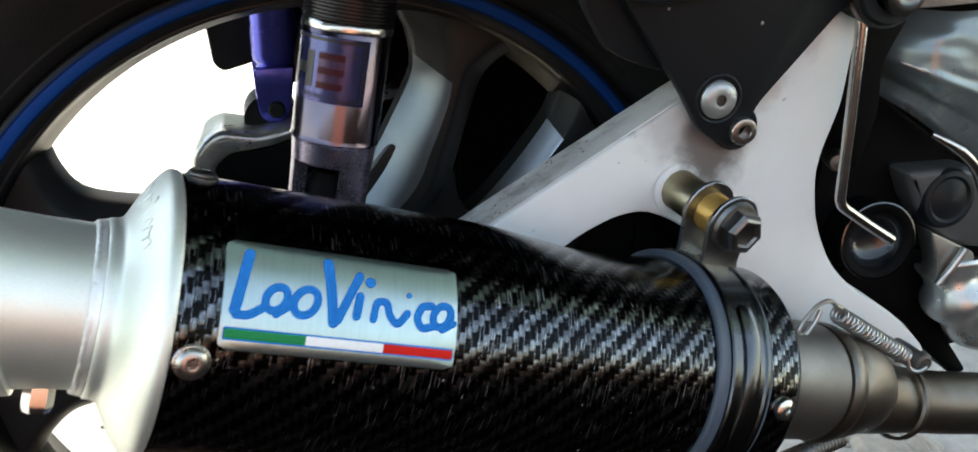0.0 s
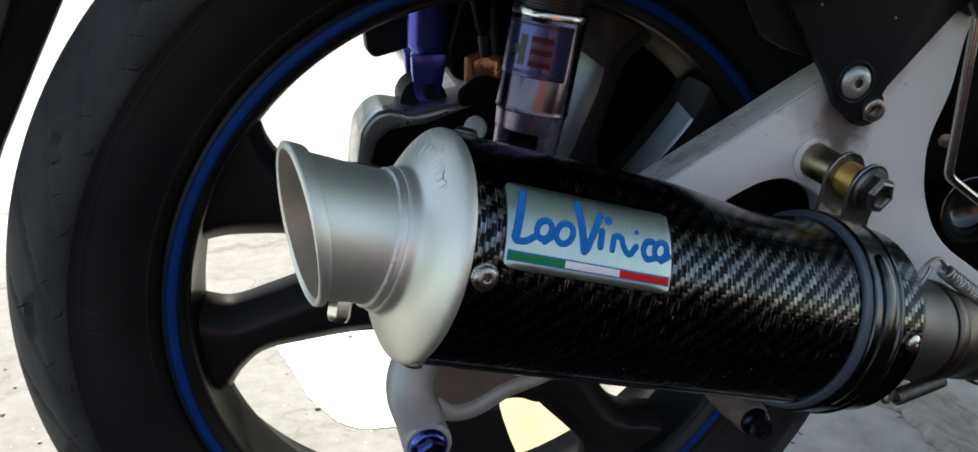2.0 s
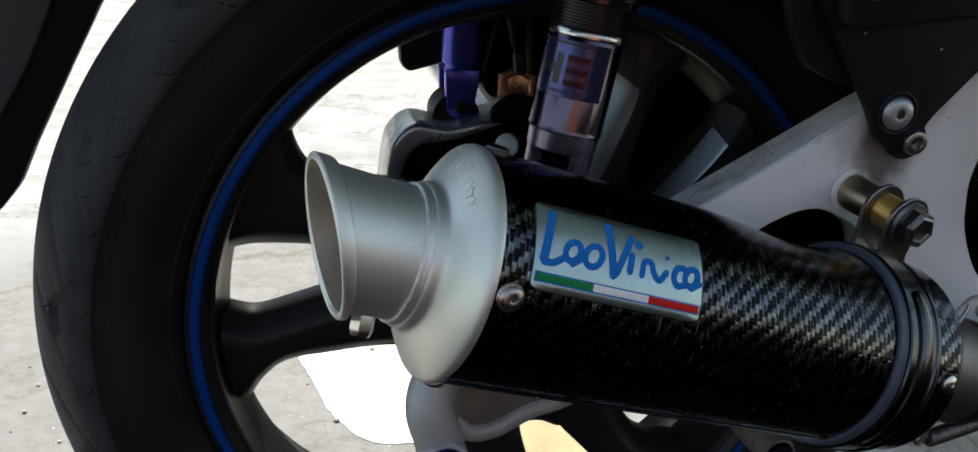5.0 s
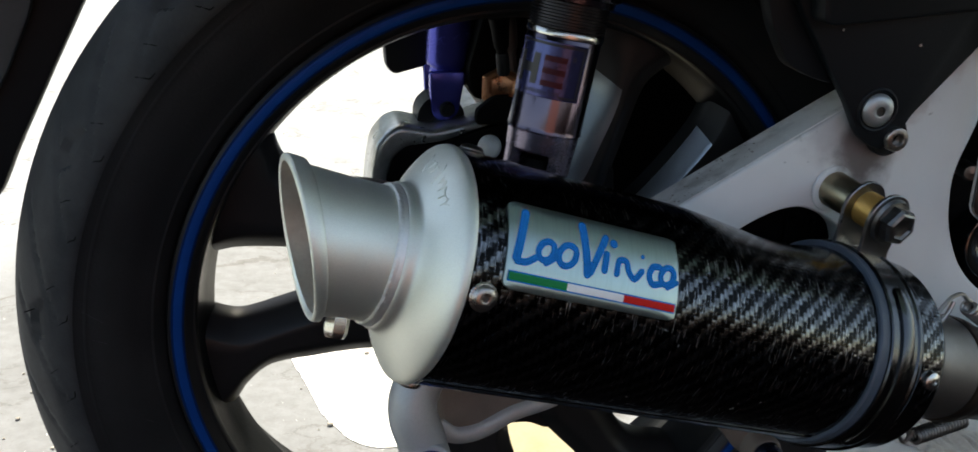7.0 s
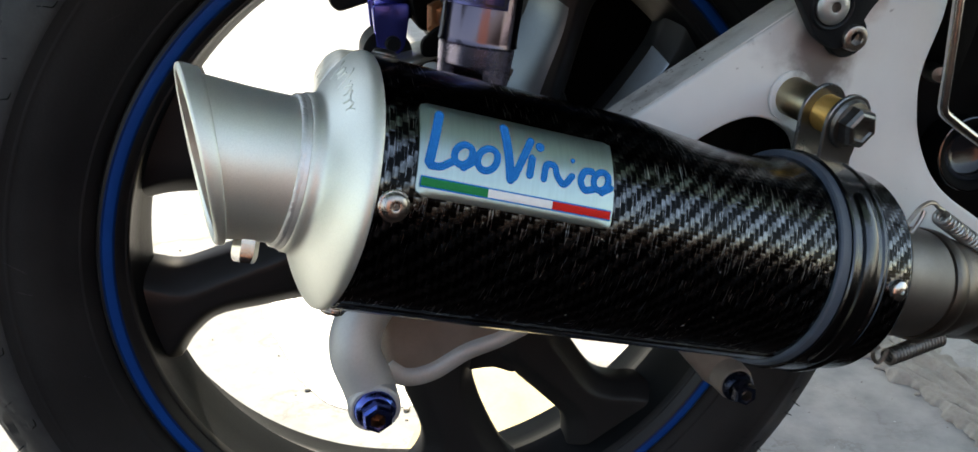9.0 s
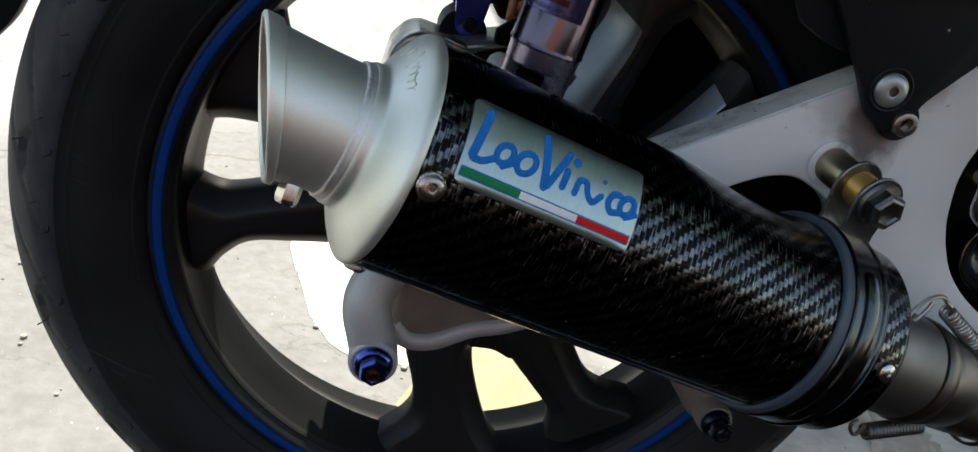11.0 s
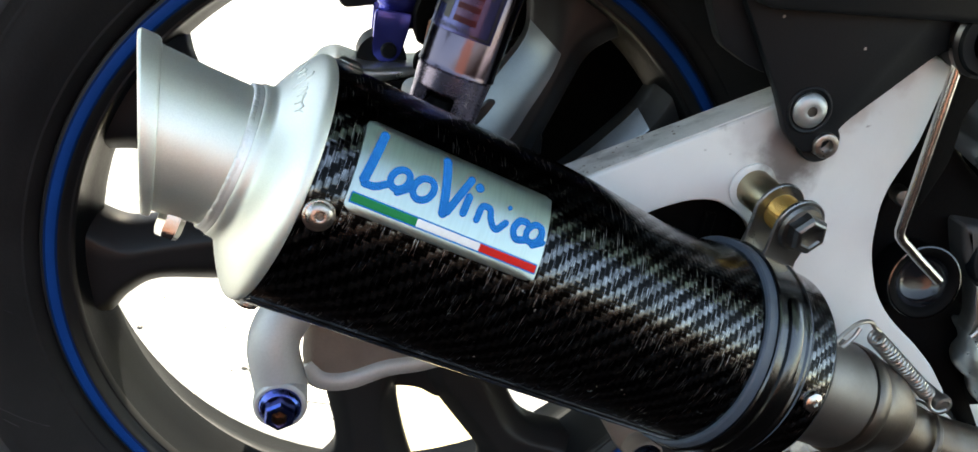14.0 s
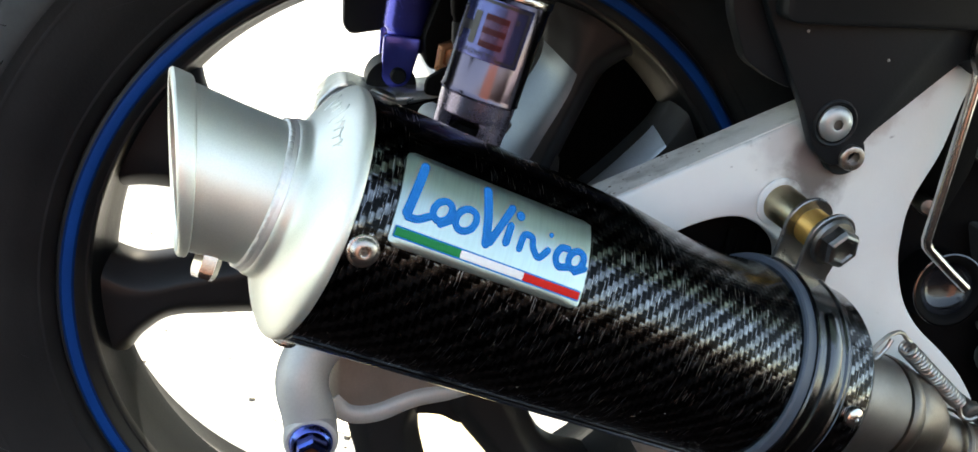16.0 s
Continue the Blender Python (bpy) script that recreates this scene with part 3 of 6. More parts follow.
# out of view; its edge sets where the sunlit ground begins
tagged(part("shade_roof", block(-1.7, -1.3, 2.4, 4.0, ROOF_Y, 2.5, 0.01), M_CEIL), "unseen grey-green roof that shades the scooter", "roof", kind="structure")


# ---- rear wheel ----
AXLE = Vector((0, 0, 0.256))
RIM_AT = Vector((0.002, 0.0103, 0.2535))
W = axis_pose(RIM_AT, (-0.0175, 1, -0.0033))
W_HUB = axis_pose(AXLE, (0, 1, 0))
TYRE_PROFILE = [(0.0060, 0.1780), (-0.0010, 0.1805), (-0.0062, 0.1850), (-0.0100, 0.1915), (-0.0135, 0.1985), (-0.0155, 0.2065), (-0.0158, 0.2140),
                (-0.0165, 0.2190), (-0.0175, 0.2235), (-0.0140, 0.2322), (-0.0065, 0.2398), (0.0015, 0.2460), (0.0105, 0.2503), (0.0180, 0.2521), (0.0330, 0.2525)]


def tyre_parts(wheel):
    prof = [Vector((y, r, 0)) for y, r in TYRE_PROFILE]
    half = [(v.x, v.y) for v in curve_points([tuple(v) for v in prof], 5)]
    far = [(0.066 - y, r) for y, r in half[:-1]][::-1]
    shoulder = 5 * 7 + 2
    n = 720

    def build(rows, groove):
        bm = bmesh.new()
        rings = []
        for i in range(n):
            th = 2 * math.pi * i / n
            row = []
            for y, r in rows:
                d = 0.0
                if groove and r > 0.2235:
                    deg = math.degrees(th)
                    if (deg + (r - 0.24) * 300) % 21 < 4.2 and 0.2350 < r < 0.2410:
                        d = 0.0030
                    elif (deg - (r - 0.24) * 620) % 10.5 < 1.1 and 0.2275 < r < 0.2480:
                        d = 0.0012
                rr = r - d
                row.append(bm.verts.new((y, -rr * math.sin(th), rr * math.cos(th))))
            rings.append(row)
        for i in range(n):
            a, b = rings[i], rings[(i + 1) % n]
            for j in range(len(rows) - 1):
                bm.faces.new((a[j], a[j + 1], b[j + 1], b[j]))
        return moved(bm, W)

    tyre = part("tyre", build(half[:shoulder + 1], False), M_TYRE, wheel, "black rubber tyre with dusty sidewall", 0.5)
    part("tread", build(half[shoulder:] + far[:-1][:len(half) - shoulder - 1], True), M_TREAD, tyre, "dusty grey-black tread with slanting cuts", 0.5)
    part("sidewall", build(far[len(half) - shoulder - 2:], False), M_TYRE, tyre)
    # small mould ribs round the sidewall
    for r, y in ((0.1865, -0.0074), (0.2155, -0.0162)):
        part("mould_ring", moved(revolve([(y + 0.0001, r - 0.0009), (y - 0.0001, r), (y + 0.0001, r + 0.0009)], 180), W), M_TYRE, tyre)
    for a0, a1, r0, r1 in ((-158, -150, 0.2200, 0.1985), (-154, -152, 0.215, 0.2105), (172, 173.5, 0.2165, 0.2075), (176, 176.6, 0.212, 0.206), (140, 137, 0.205, 0.200), (-170, -169, 0.196, 0.193), (120, 112, 0.2015, 0.199)):
        line = []
        for k in range(9):
            t = k / 8
            a, r = radians(a0 + (a1 - a0) * t), r0 + (r1 - r0) * t
            y = next(y0 + (y1 - y0) * (r - q0) / (q1 - q0) for (y0, q0), (y1, q1) in zip(TYRE_PROFILE, TYRE_PROFILE[1:]) if q0 <= r <= q1)
            line.append(W @ Vector((y - 0.00005, -r * math.cos(a), r * math.sin(a))))
        part("scuff", tube(line, 0.00022, 5), M_TREAD, tyre, "pale scuff on the sidewall")
    # hooked cuts along the shoulder
    def skin_y(r):
        return next(y0 + (y1 - y0) * (r - q0) / (q1 - q0) for (y0, q0), (y1, q1) in zip(TYRE_PROFILE, TYRE_PROFILE[1:]) if q0 <= r <= q1)
    cuts = bmesh.new()
    rng = random.Random(17)
    for k in range(68):
        a = k * 360 / 68 + (1.1 if k % 2 else 0) + rng.uniform(-0.4, 0.4)
        r0 = (0.2235 if k % 2 else 0.2285) + rng.uniform(-0.0006, 0.0006)
        r1, leg = r0 + rng.uniform(0.0030, 0.0055), rng.uniform(0.3, 1.0)
        line = [(r1, a - 0.5), (r0 + 0.0018, a + 0.1), (r0, a + 0.4), (r0 - 0.0003, a + 0.4 + leg)]
        pts = [W @ Vector((skin_y(r) - 0.0001, -r * math.cos(radians(-d)), r * math.sin(radians(-d)))) for r, d in line]
        tube(curve_points(pts, 3), lambda t: 0.00022 + 0.00012 * math.sin(math.pi * t), 6, 1.0, cuts)
    tagged(part("tread_cut", cuts, M_DARK, tyre, "short hooked cuts along the shoulder"), kind="stuff")
    rng = random.Random(5)
    for k in range(26):
        a = radians(rng.uniform(-75, -20)) if k < 10 else rng.uniform(0, 2 * math.pi)
        r, y = rng.choice(((0.228, -0.0155), (0.240, -0.0065), (0.214, -0.0158)))
        base = W @ Vector((y, -r * math.cos(a), r * math.sin(a)))
        out = (W.to_3x3() @ Vector((-0.5, -math.cos(a), math.sin(a)))).normalized()
        tip = base + out * rng.uniform(0.003, 0.006) + Vector((rng.uniform(-1, 1), 0, rng.uniform(-1, 1))) * 0.0015
        part("rubber_hair", tube([base - out * 0.001, (base + tip) / 2 + Vector((0, -0.0006, 0)), tip], 0.00035, 5), M_TYRE, tyre)


def spoke_outline(u0, points):
    """Points (u, v) along and across a spoke's way at the angle u0, as X and Z about the axle."""
    a = radians(u0)
    return [(u * math.cos(a) - v * math.sin(a), AXLE.z + u * math.sin(a) + v * math.cos(a)) for u, v in points]


def rear_wheel():
    wheel = thing("rear_wheel", Matrix.Translation((0, 0.047, 0.0)), "scooter rear wheel with black three-spoke alloy rim and blue rim stripe", "wheel")
    rim = [(0.004, 0.1792), (-0.0030, 0.1800), (-0.0050, 0.1792), (-0.0060, 0.1776), (-0.0058, 0.1716), (-0.0050, 0.1702), (-0.0022, 0.1684), (-0.0012, 0.1674), (-0.0012, 0.1664), (-0.0002, 0.1656), (0.0028, 0.1650),
           (0.010, 0.1640), (0.018, 0.1622), (0.027, 0.1590), (0.034, 0.1582), (0.042, 0.1622), (0.052, 0.1690), (0.062, 0.1722), (0.076, 0.1735), (0.076, 0.1790), (0.070, 0.1790),
           (0.064, 0.1768), (0.046, 0.1745), (0.012, 0.1722)]
    rim_ob = part("rim", moved(revolve(rim[:11], 240), W), M_RIM, wheel, "satin black alloy rim", 0.5)
    part("rim_barrel", moved(revolve(rim[10:] + rim[:1], 240), W), M_BARREL, rim_ob, "dusty matt black rim barrel", 0.5)
    part("rim_stripe", moved(revolve([(-0.0062, 0.1766), (-0.0064, 0.1760), (-0.0064, 0.1730), (-0.0062, 0.1725)], 240), W), M_STRIPE, rim_ob, "blue reflective tape stripe")
    for ring in ([(-0.0058, 0.1779), (-0.0062, 0.1774), (-0.0062, 0.1766)], [(-0.0062, 0.1725), (-0.0060, 0.1718), (-0.0056, 0.1713)]):
        part("stripe_edge", moved(revolve(ring, 240), W), M_STRIPE_EDGE, rim_ob, "dark edge of the blue stripe")
    hub = revolve([(0.0, 0.0001), (0.0, 0.030), (0.008, 0.042), (0.020, 0.054), (0.030, 0.060), (0.066, 0.060), (0.080, 0.045), (0.09, 0.045), (0.09, 0.0001)], 96)
    part("hub", moved(hub, W_HUB), M_RIM, wheel)
    # each arm: its two edges along and across the spoke's way, from the hub outwards
    arms = (([(0.045, 0.004), (0.080, -0.004), (0.100, 0.0030), (0.122, 0.0125), (0.140, 0.0195), (0.152, 0.0190), (0.1640, 0.0150)],
             [(0.045, 0.034), (0.075, 0.0370), (0.100, 0.0420), (0.123, 0.0480), (0.1345, 0.0590), (0.1405, 0.0700), (0.1500, 0.0830)]),
            ([(0.045, -0.010), (0.070, -0.013), (0.086, -0.0205), (0.112, -0.0225), (0.140, -0.0215), (0.153, -0.0190), (0.1650, -0.0140)],
             [(0.045, -0.054), (0.075, -0.0600), (0.100, -0.0605), (0.118, -0.0635), (0.127, -0.0720), (0.133, -0.0850), (0.1400, -0.0970)]))

    def arm_mesh(base, one, two, bright):
        a = radians(base)

        def place(u, v, y):
            return (u * math.cos(a) - v * math.sin(a), y, AXLE.z + u * math.sin(a) + v * math.cos(a))
        e1 = curve_points([(u, v, 0) for u, v in one], 6)
        e2 = curve_points([(u, v, 0) for u, v in two], 6)
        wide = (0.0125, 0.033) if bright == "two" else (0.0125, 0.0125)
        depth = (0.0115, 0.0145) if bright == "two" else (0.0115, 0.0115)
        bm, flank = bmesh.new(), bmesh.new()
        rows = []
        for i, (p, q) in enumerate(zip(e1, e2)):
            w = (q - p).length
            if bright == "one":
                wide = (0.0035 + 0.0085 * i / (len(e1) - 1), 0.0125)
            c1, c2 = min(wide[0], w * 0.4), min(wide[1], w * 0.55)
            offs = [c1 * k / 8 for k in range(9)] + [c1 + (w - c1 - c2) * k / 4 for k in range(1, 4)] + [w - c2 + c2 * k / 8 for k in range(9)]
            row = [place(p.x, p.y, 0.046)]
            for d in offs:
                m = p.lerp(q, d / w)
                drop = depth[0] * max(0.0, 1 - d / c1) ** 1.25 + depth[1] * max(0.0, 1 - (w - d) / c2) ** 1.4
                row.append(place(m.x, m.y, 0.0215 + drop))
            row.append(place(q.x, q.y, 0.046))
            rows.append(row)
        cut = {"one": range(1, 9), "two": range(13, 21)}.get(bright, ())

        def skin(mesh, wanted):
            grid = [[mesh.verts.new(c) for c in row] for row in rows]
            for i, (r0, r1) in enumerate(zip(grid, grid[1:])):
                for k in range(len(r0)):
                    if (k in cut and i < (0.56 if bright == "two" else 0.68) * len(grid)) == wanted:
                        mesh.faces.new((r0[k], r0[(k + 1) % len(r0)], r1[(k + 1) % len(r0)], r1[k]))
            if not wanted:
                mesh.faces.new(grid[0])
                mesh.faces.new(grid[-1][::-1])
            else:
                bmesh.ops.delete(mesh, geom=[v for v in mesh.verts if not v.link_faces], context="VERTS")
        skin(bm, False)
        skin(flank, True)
        return bm, flank
    for base in (172.8, -71, 49.5):
        for (one, two), bright in zip(arms, ("two", "one")):
            black, flank = arm_mesh(base, one, two, bright if base == 49.5 else "none")
            spoke = part("spoke", black, M_RIM, wheel, limit=1.2)
            # reflected light painted on this spoke only, ending where it fades
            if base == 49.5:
                part("spoke_flank", flank, M_FLANK_SHEEN if bright == "two" else M_EDGE_SHEEN, spoke, "pale spoke flank with reflected light painted on", 0.9)
        core = [(0.040, -0.050), (0.080, -0.050), (0.0835, -0.020), (0.088, -0.008), (0.098, 0.0015), (0.090, 0.036), (0.040, 0.034)]
        part("spoke_root", slab(chain_round(spoke_outline(base, core), 0.004, 3), 0.0300, 0.050, 0.0015, 2), M_RIM, wheel, limit=0.7)
    # valve stem that points to the hub
    at = Vector((0.0025, 0.066, 0.408))
    stem = part("valve_stem", moved(revolve([(0, 0.0001), (0, 0.0062), (0.006, 0.0050), (0.016, 0.0042), (0.018, 0.0030), (0.021, 0.0030), (0.021, 0.0001)], 24), axis_pose(at, (0.12, 0.0, -1), (1, 0, 0))), M_DARK, wheel, "black rubber valve stem")
    part("valve_cap", moved(revolve([(0.020, 0.0001), (0.020, 0.0034), (0.021, 0.0037), (0.030, 0.0037), (0.032, 0.003), (0.032, 0.0001)], 18), axis_pose(at, (0.12, 0.0, -1), (1, 0, 0))), M_PLASTIC, stem)
    tyre_parts(wheel)


rear_wheel()

# ---- muffler ----
MUF_AT = Vector((-0.0679, -0.1193, 0.3474))
MUF_DIR = Vector((1, 0.1221, -0.3339)).normalized()
MUF = axis_pose(MUF_AT, MUF_DIR)
END = 0.2272


def can_r(s):
    return 0.0442 + 0.0019 * s


def dent(s, th):
    """How far the top of the sleeve is pressed in ahead of the clamp."""
    d = (math.degrees(th) + 180) % 360 - 180
    t = min(1.0, max(0.0, (s - 0.098) / 0.055))
    back = min(1.0, max(0.0, (0.192 - s) / 0.020))
    return 0.0040 * t * t * (3 - 2 * t) * back * math.exp(-((d + 14) / 34) ** 2)


def on_can(s, deg, lift=0.0):
    """The pose on the muffler's skin at s along it and an angle from its top towards the camera side; X points outwards, Z along the can."""
    th = radians(deg)
    out = Vector((0, -math.sin(th), math.cos(th)))
    r = can_r(s) + lift
    p = Vector((s, out.y * r, out.z * r))
    return axis_pose(p, out, (1, 0, 0))


def wrapped(outline, lift, thick, ang0, scale_r, s0):
    """A flat outline (along, down) in metres, laid round the can as a plate with thickness."""
    bm = bmesh.new()
    rows = []
    for t in (lift, lift + thick):
        row = []
        for a, d in outline:
            s = s0 + a
            th = radians(ang0) + d / scale_r
            r = can_r(s) + t
            row.append(bm.verts.new((s, -r * math.sin(th), r * math.cos(th))))
        rows.append(row)
    bm.faces.new(rows[1])
    n = len(outline)
    for i in range(n):
        bm.faces.new((rows[0][i], rows[0][(i + 1) % n], rows[1][(i + 1) % n], rows[1][i]))
    return bm


def wrapped_sheet(a0, a1, d0, d1, corner, lift, thick, ang0, scale_r, s0, n=24):
    """A rounded plate bent round the can, cut into strips so that it follows the curve."""
    bm = bmesh.new()
    grid = []
    for j in range(n + 1):
        d = d0 + (d1 - d0) * j / n
        inset = 0.0
        e = min(d - d0, d1 - d)
        if e < corner:
            inset = corner - math.sqrt(max(corner ** 2 - (corner - e) ** 2, 0))
        row = []
        for i in range(13):
            a = a0 + inset + (a1 - a0 - 2 * inset) * i / 12
            edge = min(a - a0, a1 - a, e) < 0.0002
            th = radians(ang0) + d / scale_r
            r = can_r(s0 + a) + lift + thick * (0.55 if edge else 1.0)
            row.append(bm.verts.new((s0 + a, -r * math.sin(th), r * math.cos(th))))
        grid.append(row)
    for j in range(n):
        for i in range(12):
            bm.faces.new((grid[j][i], grid[j][i + 1], grid[j + 1][i + 1], grid[j + 1][i]))
    ring = [e for e in bm.edges if e.is_boundary]
    made = bmesh.ops.extrude_edge_only(bm, edges=ring)["geom"]
    for v in made:
        if isinstance(v, bmesh.types.BMVert):
            radial = Vector((0, v.co.y, v.co.z))
            v.co -= radial.normalized() * thick * 0.95
    return bm


def stroke_bar(points, width, lift, thick, ang0, scale_r, s0, steps=6):
    """A raised rounded stroke through (along, down) points, laid round the can."""
    p = [Vector((q.x, q.y)) for q in curve_points([(a, d, 0) for a, d in points], steps)]
    t0, t1 = (p[0] - p[1]).normalized(), (p[-1] - p[-2]).normalized()
    spine = []
    for k in range(5, 0, -1):
        f = k / 5
        spine.append((p[0] + t0 * (width / 2 * math.sin(f * math.pi / 2)), max(0.03, math.cos(f * math.pi / 2))))
    spine += [(q, 1.0) for q in p]
    for k in range(1, 6):
        f = k / 5
        spine.append((p[-1] + t1 * (width / 2 * math.sin(f * math.pi / 2)), max(0.03, math.cos(f * math.pi / 2))))
    bm = bmesh.new()
    rows = []
    for i, (q, w) in enumerate(spine):
        t = (spine[min(i + 1, len(spine) - 1)][0] - spine[max(i - 1, 0)][0]).normalized()
        n = Vector((-t.y, t.x)) * width / 2 * w
        row = []
        for k, h in ((1.0, 0.0), (0.94, 0.75), (0.6, 1.0), (-0.6, 1.0), (-0.94, 0.75), (-1.0, 0.0)):
            e = q + n * k
            s = s0 + e.x
            th = radians(ang0) + e.y / scale_r
            r = can_r(s) + lift + thick * h
            row.append(bm.verts.new((s, -r * math.sin(th), r * math.cos(th))))
        rows.append(row)
    for a, b in zip(rows, rows[1:]):
        for k in range(5):
            bm.faces.new((a[k], a[k + 1], b[k + 1], b[k]))
    return bm


def oval(a, d, ra, rd, tilt=0.0, n=20):
    c, s = math.cos(radians(tilt)), math.sin(radians(tilt))
    return [(a + ra * math.cos(t) * c - rd * math.sin(t) * s, d + ra * math.cos(t) * s + rd * math.sin(t) * c) for t in (2 * math.pi * k / n for k in range(n))]


def CAP_S(r):
    """Where along the axis the end cap's cone has the radius r."""
    return -0.0070 + (r - 0.0380) * 0.545


def muffler():
    muf = thing("exhaust_muffler", MUF, "round carbon-fibre muffler with blasted metal end cap and outlet", "muffler", own_axes=True)
    n = 80
    skin = revolve([(END * i / n, can_r(END * i / n)) for i in range(n + 1)], 160, uv=True)
    for v in skin.verts:
        r = math.hypot(v.co.y, v.co.z)
        k = 1 - dent(v.co.x, math.atan2(-v.co.y, v.co.z)) / r
        v.co.y, v.co.z = v.co.y * k, v.co.z * k
    sleeve = part("carbon_sleeve", skin, M_CARBON, muf, "glossy black twill carbon-fibre sleeve")
    part("sleeve_edge", revolve([(END, can_r(END)), (END + 0.0016, can_r(END) - 0.0008), (END + 0.0018, can_r(END) - 0.004), (END + 0.001, 0.030), (END + 0.001, 0.0001)], 120), M_PLASTIC, sleeve)
    # end cap, bent over the sleeve
    cap = [(0.0008, can_r(0) - 0.0010), (0.0008, 0.0440), (0.0006, 0.0445), (0.0001, 0.04475), (-0.0010, 0.04480), (-0.0019, 0.04455), (-0.0027, 0.0440), (-0.0036, 0.0430), (-0.0050, 0.0411), (-0.0070, 0.0380),
           (-0.0090, 0.0344), (-0.0105, 0.0313), (-0.0116, 0.0291), (-0.0123, 0.0281), (-0.0132, 0.0276), (-0.0146, 0.0273), (-0.0160, 0.0272), (-0.0168, 0.0262), (-0.0172, 0.0248)]
    cap_ob = part("end_cap", revolve(cap, 160), M_TITAN, muf, "bead-blasted silver end cap", 1.2)
    # raised handwritten flourish on the cap, as plain loops
    for a0, a1, loops, high in ((-12, -6, 0, 0.0034), (-5, 7, 2, 0.0013), (8, 15, 0, 0.0036), (16, 38, 4, 0.0013)):
        line = []
        for i in range(14 * max(1, loops) + 1):
            t = i / (14 * max(1, loops))
            ph = 2 * math.pi * t * max(0.55, loops)
            th = radians(a0 + (a1 - a0) * t + 1.3 * math.sin(ph))
            r = 0.0362 + high * math.cos(ph) + 0.0006 * math.sin(2.3 * ph)
            line.append((CAP_S(r) - 0.00005, -r * math.sin(th), r * math.cos(th)))
        part("raised_mark", tube(line, lambda t: 0.00036 * (0.55 + 0.45 * math.sin(math.pi * t)), 8), M_TITAN, cap_ob)
    # outlet, cut off at a slant that grows towards the mouth
    def cut(s, r, th):
        w = min(1.0, max(0.0, (-0.0200 - s) / 0.0225))
        v = min(1.0, max(0.0, (-0.0405 - s) / 0.0060))
        return -(0.0076 * w + 0.0030 * v) * math.cos(th + radians(8)) - 0.0007 * v
    tube_prof = [(-0.0165, 0.0250), (-0.0200, 0.0249), (-0.0300, 0.0250), (-0.0400, 0.0256), (-0.0440, 0.0258)]
    inner = [(-0.0466, 0.0250), (-0.0440, 0.0248), (-0.0300, 0.0238), (-0.0150, 0.0232), (0.004, 0.0232), (0.0045, 0.020), (0.03, 0.020), (0.05, 0.020), (0.05, 0.0001)]
    outlet = part("outlet_pipe", revolve(tube_prof + inner[:1], 128, shift=cut), M_TITAN, muf, "slant-cut blasted metal outlet pipe")
    part("outlet_bore", revolve(inner, 128, shift=cut), M_BORE, outlet, "dusty tan-tinted bore of the outlet")
    lip = [(-0.0424, 0.0254), (-0.0423, 0.0268), (-0.0426, 0.0274), (-0.0432, 0.0277), (-0.0458, 0.0279), (-0.0466, 0.0278), (-0.0472, 0.0273), (-0.0474, 0.0265), (-0.0472, 0.0257), (-0.0466, 0.0250)]
    part("outlet_lip", revolve(lip, 128, shift=cut), M_TITAN, outlet, "rolled lip round the outlet")
    part("weld_seat", revolve([(-0.0160, 0.0258), (-0.0168, 0.0266), (-0.0180, 0.0263), (-0.0192, 0.0256), (-0.0200, 0.0247)], 128), M_WELD, outlet)
    # stacked weld bead, scale on scale
    bm = bmesh.new()
    rng = random.Random(4)
    for k in range(128):
        th = 2 * math.pi * (k + rng.uniform(-0.18, 0.18)) / 128
        r = 0.0256 + rng.uniform(-0.0001, 0.0001)
        m = Matrix.Translation((-0.0180 + rng.uniform(-0.0002, 0.0002), -r * math.sin(th), r * math.cos(th))) @ Matrix.Rotation(th, 4, "X") @ Matrix.Rotation(0.35, 4, "Z") @ Matrix.Diagonal((0.0018, 0.0024, 0.0006, 1))
        bmesh.ops.create_icosphere(bm, subdivisions=2, radius=1, matrix=m)
    tagged(part("weld_bead", bm, M_WELD, outlet, "bright stacked weld bead", 1.5), kind="stuff")
    nut_at = axis_pose((-0.0274, -0.0088, -0.0222), (0.0, -0.36, -0.93), (1, 0, 0))
    nut = part("drain_screw", moved(hex_head(0.0044, 0.0085), nut_at), M_STEEL, outlet, "polished hexagon screw under the outlet", 0.4)
    part("screw_thread", moved(revolve([(-0.004, 0.003), (0.001, 0.003)], 20), nut_at), M_STEEL, nut)
    # fixing screws
    for s, deg in ((0.0064, 80.3), (0.0068, -8), (0.0064, 166), (0.0064, 250)):
        m = on_can(s, deg)
        steel = M_BOLT if deg == -8 else M_SCREW
        scr = socket_screw(muf, "cap_screw", m @ pose(0.0004, 0, 0), 0.0044, 0.0022, steel, "dulled domed socket screw")
        part("washer", moved(revolve([(-0.0004, 0.0030), (-0.0004, 0.0050), (0.0003, 0.0051), (0.0007, 0.0047), (0.0010, 0.0030)], 36), m), steel, scr)
    for s, deg in ((0.2212, 79.3), (0.2212, -20), (0.2212, 190)):
        m = on_can(s, deg)
